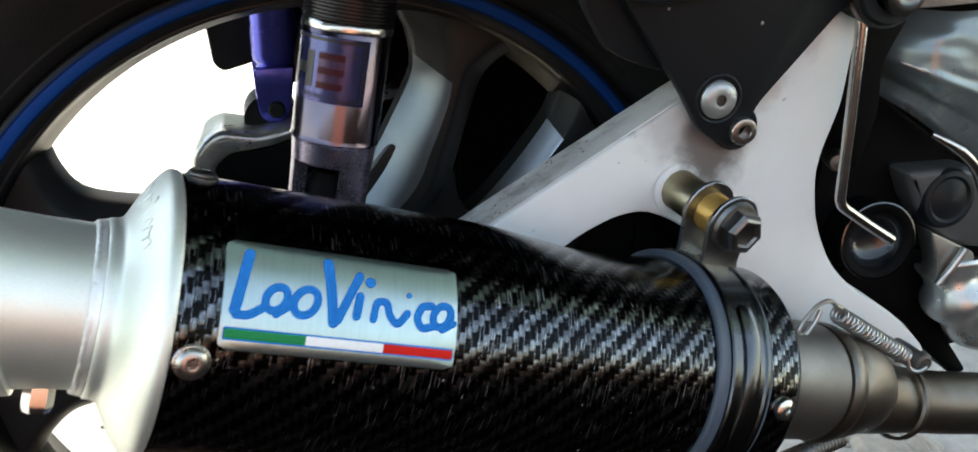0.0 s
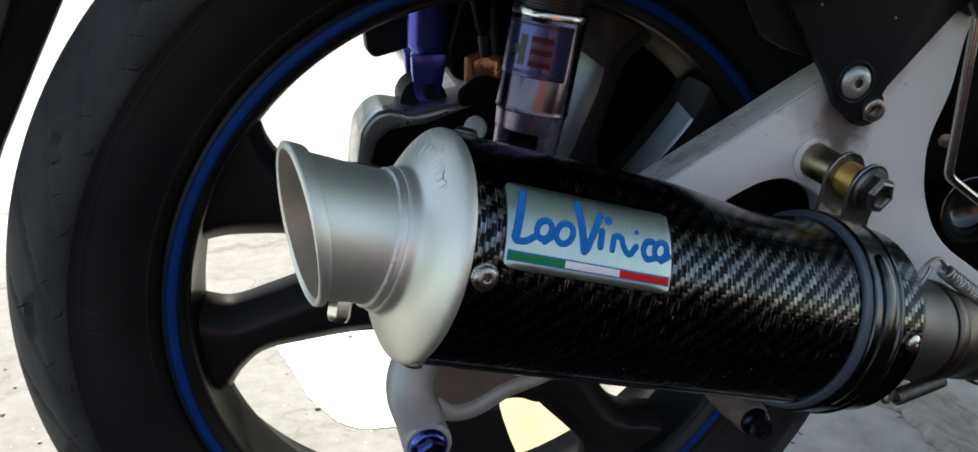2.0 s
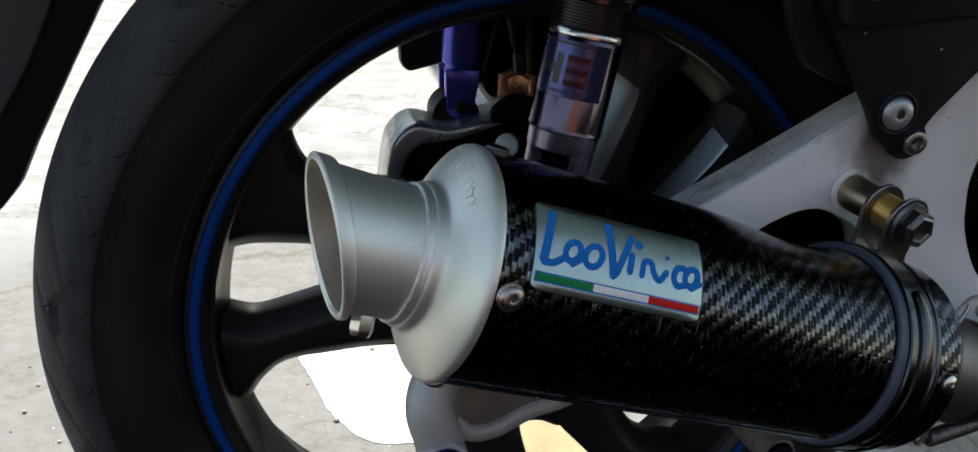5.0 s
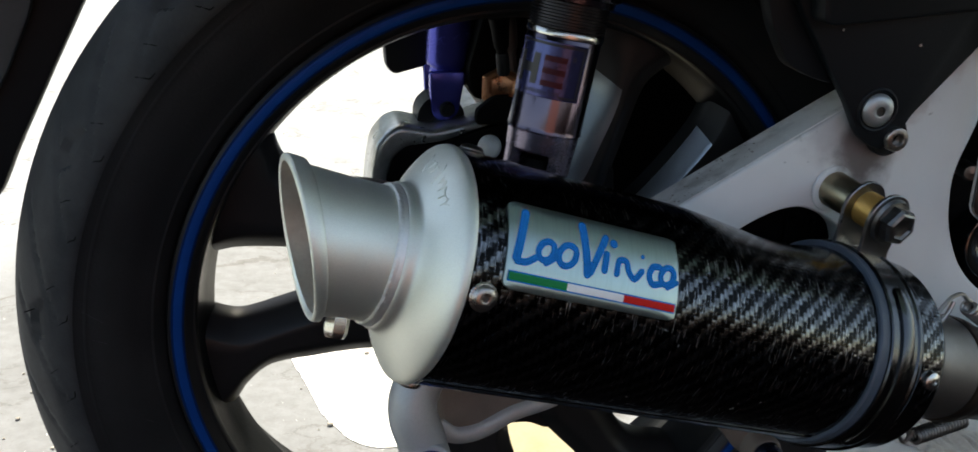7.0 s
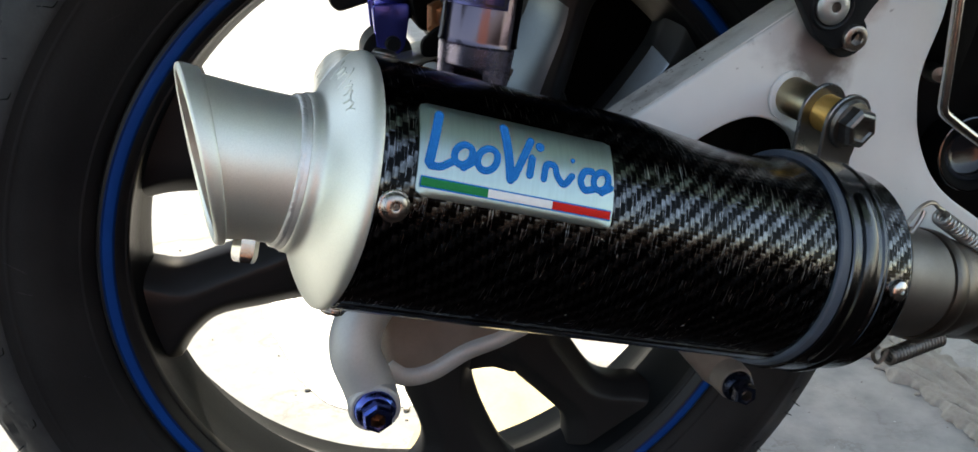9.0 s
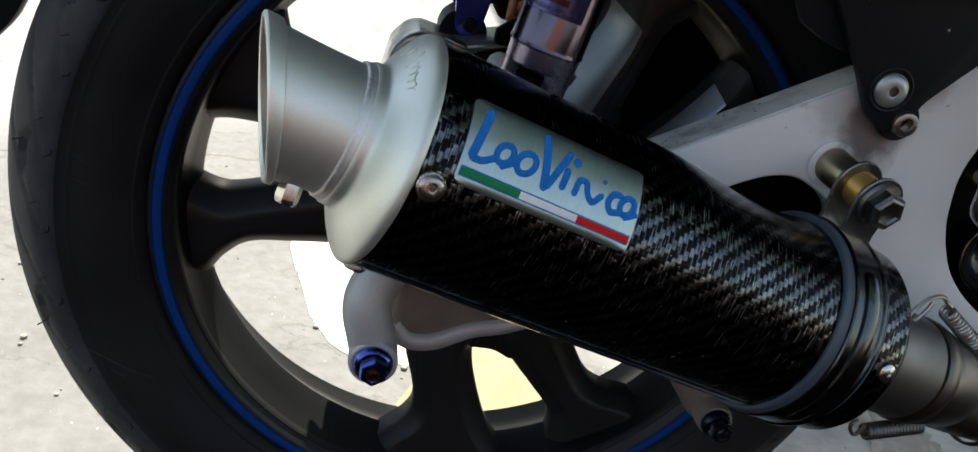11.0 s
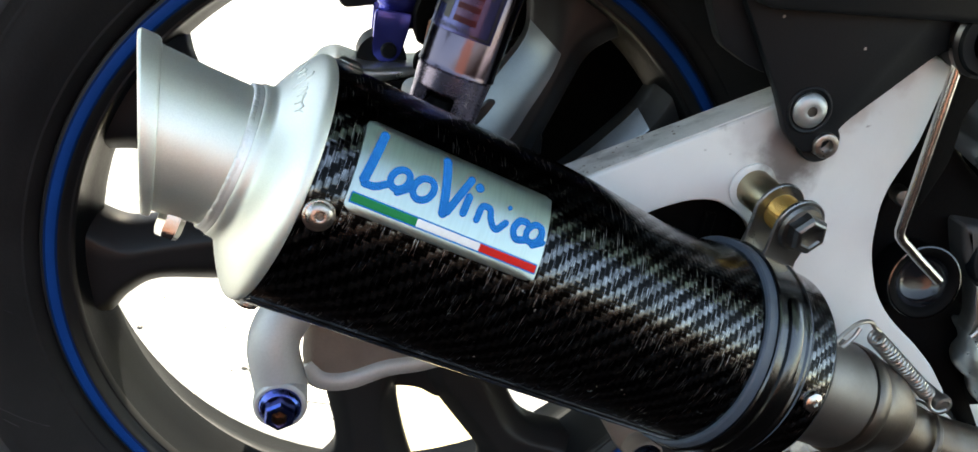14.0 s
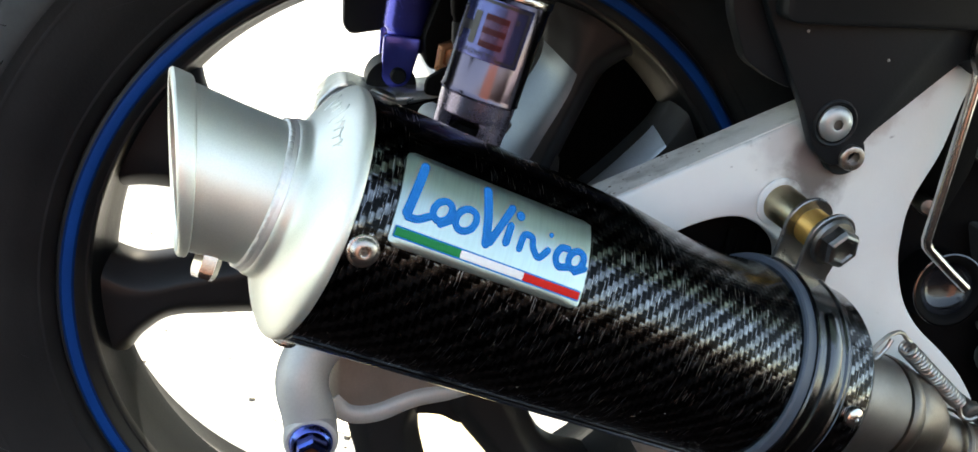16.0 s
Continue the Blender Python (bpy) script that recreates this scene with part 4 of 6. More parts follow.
        part("rivet", moved(revolve([(-0.001, 0.0046), (0.0004, 0.0046), (0.0018, 0.0040), (0.0026, 0.0024), (0.0027, 0.0012), (0.0020, 0.0008), (0.0020, 0.0001)], 28), m), M_STEEL, muf, "domed steel rivet")
    # name plate
    S0, A0, RR = 0.0118, 34.5, 0.0452
    badge = part("name_plate", wrapped_sheet(0, 0.0708, 0, 0.0317, 0.0026, 0.0002, 0.0010, A0, RR, S0), M_BADGE, muf, "brushed metal maker's plate with blue marks and tricolour stripe")
    # plain shapes in the plate's blue: leaning bars, rings and a wave
    bars = [([(0.0064, 0.0043), (0.0048, 0.0125), (0.0034, 0.0206)], 0.0027), ([(0.0040, 0.0218), (0.0072, 0.0216), (0.0106, 0.0196)], 0.0022),
            ([(0.0292, 0.0040), (0.0303, 0.0125), (0.0314, 0.0212)], 0.0028), ([(0.0326, 0.0204), (0.0356, 0.0136), (0.0388, 0.0068)], 0.0024),
            ([(0.0390, 0.0130), (0.0382, 0.0186)], 0.0024), ([(0.0434, 0.0190), (0.0444, 0.0142), (0.0474, 0.0140), (0.0484, 0.0172), (0.0510, 0.0196), (0.0540, 0.0164)], 0.0021),
            ([(0.0618, 0.0132), (0.0590, 0.0138), (0.0574, 0.0172), (0.0590, 0.0200), (0.0622, 0.0194)], 0.0022), ([(0.0658, 0.0199), (0.0692, 0.0178)], 0.0020), ([(0.0148, 0.0206), (0.0178, 0.0184)], 0.0020)]
    for a, d, ra, rd in ((0.0146, 0.0164, 0.0030, 0.0034), (0.0230, 0.0164, 0.0034, 0.0038), (0.0655, 0.0160, 0.0029, 0.0033)):
        ring = [(a + ra * math.cos(t) - 0.25 * rd * math.sin(t), d + rd * math.sin(t)) for t in (2 * math.pi * k / 10 for k in range(11))]
        bars.append((ring, 0.0021))
    for pts, width in bars:
        part("blue_mark", stroke_bar(pts, width * 1.18, 0.0009, 0.0006, A0, RR, S0), M_BLUE_INK, badge, "raised blue enamel mark", 0.9)
    for o in (oval(0.0421, 0.0083, 0.0016, 0.0016), oval(0.0545, 0.0108, 0.0008, 0.0008)):
        part("blue_mark", wrapped(o, 0.0009, 0.0006, A0, RR, S0), M_BLUE_INK, badge, "raised blue enamel mark")
    part("stripe_border", wrapped_sheet(0.0011, 0.0700, 0.0253, 0.0289, 0.0001, 0.0012, 0.0001, A0, RR, S0, 6), M_BLUE_INK, badge, "thin blue border")
    for name, a0, a1, material in (("green_stripe", 0.0014, 0.0241, M_GREEN), ("white_stripe", 0.0241, 0.0474, M_WHITE), ("red_stripe", 0.0474, 0.0697, M_RED)):
        part(name, wrapped_sheet(a0, a1, 0.0258, 0.0284, 0.0001, 0.0013, 0.0002, A0, RR, S0, 6), material, badge)
    part("sleeve_seam", wrapped_sheet(0.002, 0.186, 0, 0.0075, 0.0001, 0.0001, 0.0005, 135.5, 0.0452, 0.0, 6), M_CARBON, sleeve)
    # inlet sleeve
    inlet = [(END, 0.0225), (END + 0.002, 0.0262), (END + 0.030, 0.0262), (END + 0.050, 0.0258), (END + 0.051, 0.0250), (END + 0.051, 0.0200)]
    part("inlet_sleeve", revolve(inlet, 80), M_SLEEVE, muf, "dull grey inlet sleeve")
    return muf


muffler()


# ---- clamp on the muffler ----
def muffler_clamp():
    clamp = thing("muffler_clamp", MUF, "dark steel band clamp with rubber lining round the muffler", "clamp", own_axes=True)
    R = can_r(0.2)

    def band(prof):
        return revolve([(s, R + r) for s, r in prof], 150)
    part("rubber_lining", band([(0.1868, -0.0010), (0.1868, 0.0012), (0.1876, 0.0018), (0.1918, 0.0018), (0.1922, 0.0010), (0.2090, 0.0010), (0.2092, 0.0016), (0.2120, 0.0016), (0.2128, 0.0010), (0.2128, -0.001)]), M_BAND, clamp, "blue-grey rubber lining strip", 0.5)
    strap = part("strap", band([(0.1921, 0.0012), (0.1921, 0.0024), (0.1927, 0.0030), (0.1938, 0.0030), (0.1946, 0.0024), (0.2076, 0.0024), (0.2084, 0.0031), (0.2096, 0.0031), (0.2103, 0.0024), (0.2103, 0.0012)]), M_STRAP, clamp, "glossy dark steel strap", 0.5)
    # pressed bead along the strap
    part("pressed_bead", stroke_bar([(0.0, R * radians(a)) for a in range(0, 92, 6)], 0.0070, R - can_r(0.2012) + 0.0022, 0.0016, 36, R, 0.2012, 3), M_STRAP, strap, "", 0.9)
    # two ears that stand up to the bolt
    inv = MUF.inverted()
    for off in (0.0340, 0.0196):
        fr = inv @ axis_pose(Vector((0.1349, -0.0655, 0.3487)) + Vector(BOLT_AX).normalized() * off, BOLT_AX)
        pts = [(0.0122 * math.cos(radians(a)), 0.0122 * math.sin(radians(a))) for a in range(-28, 196, 14)]
        pts += [(-0.0120, -0.0115), (-0.0128, -0.0190), (0.0062, -0.0205), (0.0058, -0.0165), (0.0072, -0.0110)]
        bm = slab(pts, -0.0010, 0.0010, 0.0004, 1)
        for v in bm.verts:
            v.co = Vector((v.co.y, v.co.x, v.co.z))
        part("ear", moved(bm, fr), M_EAR, clamp, "bent steel ear with rounded top", 0.5)


BOLT_AX = (0.20, -1, -0.11)
muffler_clamp()

# bolt, washer and spacer through the ears
bolt = thing("clamp_bolt", Matrix.Translation((0.1345, -0.069, 0.349)), "flanged hexagon bolt through gold spacer on swingarm stud", "bolt")
bp = axis_pose((0.1349, -0.0655, 0.3487), BOLT_AX)
part("stud", moved(revolve([(-0.003, 0.0001), (-0.003, 0.0092), (0.002, 0.0086), (0.0172, 0.0082), (0.0182, 0.0075), (0.0182, 0.0001)], 40), bp), M_OLIVE, bolt, "yellow-zinc stud")
part("spacer", moved(revolve([(0.0208, 0.0001), (0.0208, 0.0078)] + [(0.0211 + 0.0005 * i, 0.0078 + 0.0002 * (i % 2)) for i in range(22)] + [(0.0322, 0.0076), (0.0322, 0.0001)], 40), bp), M_GOLD, bolt, "ribbed gold spacer")
part("flange", moved(revolve([(0.0347, 0.0001), (0.0347, 0.0102), (0.0357, 0.0106), (0.0370, 0.0096), (0.0376, 0.007)], 48), bp), M_BOLT, bolt)
part("hex_head", moved(hex_head(0.0087, 0.0068), bp @ pose(0.0366, 0, 0, 12)), M_BOLT, bolt, "worn grey hexagon head with corroded centre", 0.4)


# ---- swingarm ----
def swingarm():
    arm = thing("swingarm", Matrix.Translation((0.1, -0.05, 0.25)), "silver-painted aluminium swingarm with grimy top edge", "swingarm")
    face = [(-0.020, 0.284), (0.000, 0.299), (0.030, 0.3262), (0.058, 0.3428), (0.133, 0.3858), (0.165, 0.4033), (0.2000, 0.4180), (0.2120, 0.4170), (0.2085, 0.4050), (0.2068, 0.3790), (0.2005, 0.3580),
            (0.1996, 0.3480), (0.2012, 0.3373), (0.2026, 0.3294), (0.2064, 0.3190), (0.2133, 0.3060), (0.2213, 0.2966), (0.2303, 0.2890), (0.2470, 0.2780), (0.2607, 0.2671), (0.2744, 0.2524), (0.2770, 0.2440), (0.2620, 0.2330), (0.2050, 0.2450), (0.1680, 0.2700), (0.1530, 0.3050),
            (0.1470, 0.3250), (0.1330, 0.3350), (0.1200, 0.3405), (0.1080, 0.3390), (0.0940, 0.3330), (0.0700, 0.3170), (0.0450, 0.2950), (0.0250, 0.2800), (-0.010, 0.270), (-0.022, 0.275)]
    part("arm_plate", slab(chain_round(face, 0.006, 3), -0.0660, -0.0465, 0.0020, 3), M_ARM, arm, limit=0.5)
    # grimy ledge along the top of the arm
    top = [(0.022, 0.3180), (0.058, 0.3410), (0.133, 0.3840), (0.160, 0.3988), (0.160, 0.4010), (0.133, 0.3863), (0.058, 0.3432), (0.020, 0.3200)]
    part("top_ledge", slab(top, -0.0642, -0.0440, 0.0004, 1), M_ARM_TOP, arm, "dirty scuffed top edge")
    part("stud_boss", moved(revolve([(0, 0.0116), (0.0008, 0.0113), (0.0013, 0.0104), (0.0013, 0.0001)], 40), axis_pose((0.1349, -0.0655, 0.3487), (0.10, -1, -0.02))), M_ARM, arm)

    # crust of road dirt on the ledge
    rng = random.Random(21)
    crust = bmesh.new()
    for k in range(110):
        x = 0.040 + 0.060 * rng.random() ** 1.6
        y = rng.uniform(-0.0632, -0.0452)
        s = 0.00012 + 0.00055 * rng.random() ** 3
        z = 0.3432 + (x - 0.058) * 0.5733
        bmesh.ops.create_icosphere(crust, subdivisions=1, radius=s, matrix=Matrix.Translation((x, y, z + s * 0.1)) @ Matrix.Rotation(-0.52, 4, "Y") @ Matrix.Diagonal((1.3, 1, 0.5, 1)))
    tagged(part("dirt_crust", crust, M_CRUST, arm, "brown crust of road dirt on the ledge"), kind="stuff")


swingarm()


def cover_bracket():
    br = thing("cover_bracket", Matrix.Translation((0.15, -0.075, 0.375)), "matt black triangular plastic bracket bolted to the swingarm", "bracket")
    tri = [(0.070, 0.480), (0.1035, 0.4260), (0.1280, 0.3920), (0.1370, 0.3765), (0.1470, 0.3695), (0.1560, 0.3722), (0.1615, 0.3850), (0.1930, 0.4200), (0.2010, 0.4240), (0.2060, 0.4400), (0.2100, 0.4800)]
    plate = part("plate", slab(chain_round(tri, 0.004, 3), -0.0750, -0.0690, 0.0010, 2), M_PLASTIC, br)
    ledge = [(0.092, 0.520), (0.1030, 0.4290), (0.1090, 0.4272), (0.2300, 0.4385), (0.2400, 0.520)]
    part("upper_cover", slab(chain_round(ledge, 0.004, 3), -0.0860, -0.0745, 0.0020, 2), M_PLASTIC, br, "thicker black cover above the bracket")
    part("side_flange", slab(chain_round([(0.075, 0.470), (0.0900, 0.4250), (0.1000, 0.4080), (0.1130, 0.4020), (0.1240, 0.3990), (0.1060, 0.4300), (0.098, 0.470)], 0.004, 3), -0.0690, -0.0600, 0.0015, 2), M_PLASTIC, br)
    part("tab", slab(chain_round([(0.1078, 0.4405), (0.1148, 0.4395), (0.1160, 0.4640), (0.1090, 0.4650)], 0.0022, 3), -0.0900, -0.0858, 0.0008, 1), M_BUTTON, br, "pale grey tab")
    for at, r, h, name, material, lab in (((0.1436, -0.0750, 0.3885), 0.0076, 0.0030, "button_screw", M_BUTTON, "grey button-head socket screw"), ((0.1556, -0.0708, 0.3748), 0.0056, 0.0066, "cap_screw", M_SCREW, "steel cap socket screw")):
        m = axis_pose(at, (0, -1, 0))
        scr = socket_screw(br, name, m, r, h, material, lab, name == "button_screw")
        if name == "cap_screw":
            part("washer", moved(revolve([(-0.004, 0.003), (-0.004, 0.0095), (-0.0005, 0.0095), (0.0003, 0.0088), (0.0003, 0.003)], 40), m), M_PLASTIC, scr, "dark washer")
        else:
            part("boss_ring", moved(revolve([(-0.001, 0.0078), (0.0006, 0.0086), (0.0010, 0.0094), (0.0006, 0.0101), (-0.001, 0.0106)], 48), m), M_PLASTIC, scr)


    for x, z in ((0.1199, 0.4242), (0.1591, 0.4172)):
        part("dust_speck", moved(revolve([(-0.0004, 0.0001), (0.0, 0.0007), (0.0004, 0.0001)], 8), axis_pose((x, -0.0752, z), (0, -1, 0))), M_RUBBLE, plate, "pale speck of dust")


cover_bracket()


# ---- engine side ----
def engine():
    eng = thing("engine_case", Matrix.Translation((0.28, 0.0, 0.15)), "dark scooter engine with lacquered silver side cover", "engine")
    back = [(0.150, 0.225), (0.300, 0.215), (0.420, 0.230), (0.440, 0.500), (0.060, 0.500), (0.120, 0.420), (0.185, 0.400), (0.190, 0.300)]
    part("crankcase", slab(chain_round(back, 0.01, 3), -0.022, 0.060, 0.004, 2), M_DARK, eng, "black greasy crankcase")
    # rounded silver cover: a barrel above, a hollow below it
    bm = bmesh.new()
    rows = []
    for j in range(41):
        row = []
        for i in range(41):
            u, v = i / 40, j / 40
            x = 0.2320 + 0.17 * u + 0.010 * (1 - math.sin(math.pi * min(1, v * 1.25)))
            z = 0.414 - 0.0374 * v - 0.109 * u * v
            barrel = math.sqrt(max(0.0, 1 - ((v - 0.42) / 0.60) ** 2)) * 0.024
            edge = min(1.0, u * 9) ** 0.5
            hollow = 0.004 * math.exp(-((u - 0.22) ** 2 / 0.010 + (v - 0.80) ** 2 / 0.010))
            ridge = 0.0022 * math.exp(-((v - 0.52 - 0.10 * u) / 0.05) ** 2)
            lumps = 0.0012 * noise.noise((u * 9, v * 9, 0.2))
            row.append(bm.verts.new((x, -0.028 - (barrel + ridge + 0.012) * edge + hollow + lumps, z)))
        rows.append(row)
    for a, b in zip(rows, rows[1:]):
        for i in range(40):
            bm.faces.new((a[i], a[i + 1], b[i + 1], b[i]))
    cover = part("side_cover", bm, M_CASE, eng, "wet-looking lacquered silver cover", 1.2)
    part("cover_rib", tube(curve_points([(0.2580, -0.062, 0.3612), (0.2688, -0.064, 0.3556), (0.2768, -0.065, 0.3500), (0.2857, -0.064, 0.3413), (0.2930, -0.063, 0.3300)], 6), lambda t: 0.0012 + 0.0014 * min(1.0, 3 * t), 12), M_STEEL, cover, "polished rib along the cover's lower edge")
    # added sliver in the shape of a bright reflection on the cover
    part("cover_glint", tube(curve_points([(0.2365, -0.0605, 0.3944), (0.2440, -0.0625, 0.3916), (0.2503, -0.0630, 0.3893), (0.2575, -0.0630, 0.3871), (0.2645, -0.0620, 0.3850)], 6), lambda t: 0.0001 + (0.0009 + 0.0004 * math.sin(23 * t)) * math.sin(math.pi * t) ** 0.8, 10, 0.6), M_SPRING, cover, "pale sliver that stands in for a reflected streak")
    part("cover_flange", slab(chain_round([(0.252, 0.4130), (0.256, 0.430), (0.400, 0.437), (0.400, 0.4180)], 0.004, 3), -0.045, -0.02, 0.003, 2), M_RUBBLE, eng, "rust-spotted pale flange")
    # added black plate in place of the cavity's deep shade
    part("dark_backing", slab(chain_round([(0.2265, 0.392), (0.2400, 0.3800), (0.2594, 0.3660), (0.3000, 0.3390), (0.3000, 0.2600), (0.2720, 0.2500), (0.2400, 0.2650), (0.2200, 0.3000)], 0.006, 3), -0.0360, -0.020, 0.003, 2), M_DARK, eng, "black backing that stands in for a shaded cavity")
    # made-up filler and ribs that keep the opening behind the arm dark
    part("dark_filler", slab(chain_round([(0.096, 0.292), (0.100, 0.318), (0.118, 0.334), (0.150, 0.330), (0.172, 0.312), (0.176, 0.270), (0.120, 0.262)], 0.006, 3), -0.0400, -0.0180, 0.002, 2), M_DARK, eng, "black filler that darkens the gap behind the arm")
    for x in (0.128, 0.143):
        part("filler_rib", slab(chain_round([(x, 0.280), (x, 0.326), (x + 0.006, 0.326), (x + 0.006, 0.280)], 0.001, 2), -0.0430, -0.0395, 0.001, 1), M_DARK, eng)
    lower = part("lower_cover", pillow(chain_round([(0.2590, 0.3390), (0.2676, 0.3214), (0.2802, 0.3066), (0.2914, 0.2993), (0.3019, 0.2958), (0.3400, 0.2900), (0.3400, 0.3200), (0.2950, 0.3380)], 0.004, 3), -0.0500, -0.0300, 0.004, 4), M_FITTING, eng, "dark grey lower engine cover", 0.6)
    part("round_plug", moved(revolve([(-0.004, 0.0150), (0.000, 0.0148), (0.0016, 0.0138), (0.0022, 0.0115), (0.0012, 0.0100), (0.0030, 0.0060), (0.0036, 0.0001)], 48), axis_pose((0.2850, -0.0500, 0.3235), (0, -1, 0.1))), M_PLASTIC, lower, "black round plug")
    # silver fitting: a flat lug with a bright edge on a lumpy cast elbow
    fit = part("hose_fitting", tube(curve_points([(0.2930, -0.050, 0.2900), (0.2935, -0.054, 0.2800), (0.2990, -0.055, 0.2690), (0.3120, -0.054, 0.2590), (0.3400, -0.050, 0.2450)], 8), lambda t: 0.0135 + 0.0020 * math.sin(17 * t + 1) + 0.002 * t, 28, 1.0), M_ALLOY, eng, "silver cast fitting", 0.9)
    part("fitting_lug", slab(chain_round([(0.2690, 0.3126), (0.2894, 0.3022), (0.2960, 0.2990), (0.3000, 0.2860), (0.2826, 0.2830), (0.2772, 0.2852), (0.2768, 0.2942)], 0.0015, 2), -0.0615, -0.0500, 0.0012, 2), M_SPRING, fit, "flat grey lug")
    part("fitting_rib", tube([(0.2768, -0.0635, 0.2852), (0.2825, -0.0645, 0.2945), (0.2881, -0.0640, 0.3030)], 0.0018, 12), M_ALLOY, fit, "bright rounded edge")
    # glossy round rubber mount
    at = axis_pose((0.2448, -0.055, 0.3085), (-0.10, -1, 0.16))
    mount = part("rubber_mount", moved(revolve([(-0.03, 0.0001), (-0.03, 0.0180), (0.000, 0.0184), (0.0016, 0.0180), (0.0014, 0.0165), (0.0004, 0.0148), (-0.0008, 0.0136)], 56), at), M_DARK, eng, "black rubber mount", 1.0)
    part("mount_dish", moved(revolve([(-0.0008, 0.0136), (-0.0030, 0.0125), (-0.0052, 0.0100), (-0.0064, 0.0060), (-0.0067, 0.0001)], 56), at), M_GLOSS, mount, "glossy hollow of the mount", 1.0)
    part("mount_ring", moved(revolve([(0.0004, 0.0184), (0.0012, 0.0189), (0.0020, 0.0187), (0.0022, 0.0180)], 56), at), M_STRAP, mount, "thin bright edge of the mount")
    part("nipple", moved(revolve([(-0.012, 0.0001), (-0.012, 0.0042), (0.0, 0.0042), (0.002, 0.0034), (0.0025, 0.0001)], 20), axis_pose((0.2125, -0.0610, 0.3520), (-0.4, -1, 0.1))), M_BOLT, eng, "small pale nipple")
    part("wedge", slab(chain_round([(0.2350, 0.285), (0.2700, 0.258), (0.2950, 0.236), (0.3200, 0.214), (0.3290, 0.216), (0.3090, 0.241), (0.2950, 0.290), (0.2600, 0.300)], 0.004, 3), -0.042, -0.025, 0.003, 2), M_DARK, eng, "black wedge")


engine()

rod = thing("bent_rod", Matrix.Translation((0.205, -0.075, 0.318)), "polished bent steel rod hanging from a black pivot", "rod")
line = [(0.2025, -0.0750, 0.4200), (0.2030, -0.0755, 0.4130), (0.2040, -0.0760, 0.3800), (0.2052, -0.0760, 0.3450)]
bend = [(0.2054, -0.0760, 0.3412), (0.2064, -0.0760, 0.3385), (0.2084, -0.0760, 0.3365), (0.2215, -0.0760, 0.3275), (0.2352, -0.0755, 0.3187), (0.2362, -0.0755, 0.3181)]
part("bar", tube(line + bend, lambda t: 0.0024 if t < 0.99 else 0.0015, 14), M_STEEL, rod, "polished round bar")
pivot = part("pivot_boss", moved(revolve([(-0.03, 0.0001), (-0.03, 0.0150), (0.004, 0.0150), (0.006, 0.0138), (0.006, 0.009)], 48), axis_pose((0.2105, -0.0760, 0.4295), (0, -1, 0))), M_PLASTIC, rod, "black pivot boss")
part("boss_ring", moved(revolve([(-0.002, 0.0150), (0.000, 0.0164), (0.003, 0.0164), (0.0045, 0.0150)], 48), axis_pose((0.2105, -0.0760, 0.4295), (0, -1, 0))), M_CLAMP, pivot)
part("pivot_bolt", moved(hex_head(0.0085, 0.006, 24), axis_pose((0.2135, -0.0815, 0.4275), (0, -1, 0))), M_BOLT, rod, "grey pivot bolt")
part("pivot_arm", slab(chain_round([(0.2000, 0.432), (0.2420, 0.432), (0.2373, 0.4137), (0.2281, 0.3946), (0.2300, 0.372), (0.2230, 0.345), (0.2140, 0.372)], 0.006, 3), -0.060, -0.040, 0.003, 2), M_DARK, rod, "black arm behind the rod")


# ---- exhaust pipe and springs ----
def on_axis(s, off=(0, 0, 0)):
    return MUF @ Vector((s, 0, 0)) + Vector(off)


pipe = thing("exhaust_pipe", Matrix.Translation((0.30, -0.07, 0.2)), "heat-stained steel exhaust pipe running into the muffler", "pipe")
way = [on_axis(0.262), on_axis(0.285), on_axis(0.302), (0.2270, -0.0766, 0.2420), (0.2450, -0.0750, 0.2345), (0.2690, -0.0740, 0.2275), (0.2995, -0.0730, 0.2205), (0.3600, -0.0700, 0.2080), (0.4600, -0.0600, 0.1950)]
part("bent_tube", tube(curve_points(way, 8), lambda t: 0.0250 - 0.0095 * min(1.0, max(0.0, (t - 0.18) / 0.42)) ** 0.8, 40), M_PIPE, pipe, "brown heat-stained steel tube")
col = axis_pose(on_axis(0.279), MUF_DIR)
part("joint_collar", moved(revolve([(0, 0.0245), (0, 0.0262), (0.002, 0.0268), (0.006, 0.0266), (0.008, 0.0256), (0.012, 0.0242)], 56), col), M_PIPE, pipe)
part("weld_ring", moved(revolve([(-0.002, 0.0180), (-0.001, 0.0192), (0.001, 0.0194), (0.003, 0.0180)], 48), axis_pose((0.2560, -0.0745, 0.2310), (1, 0.05, -0.30))), M_PIPE, pipe)


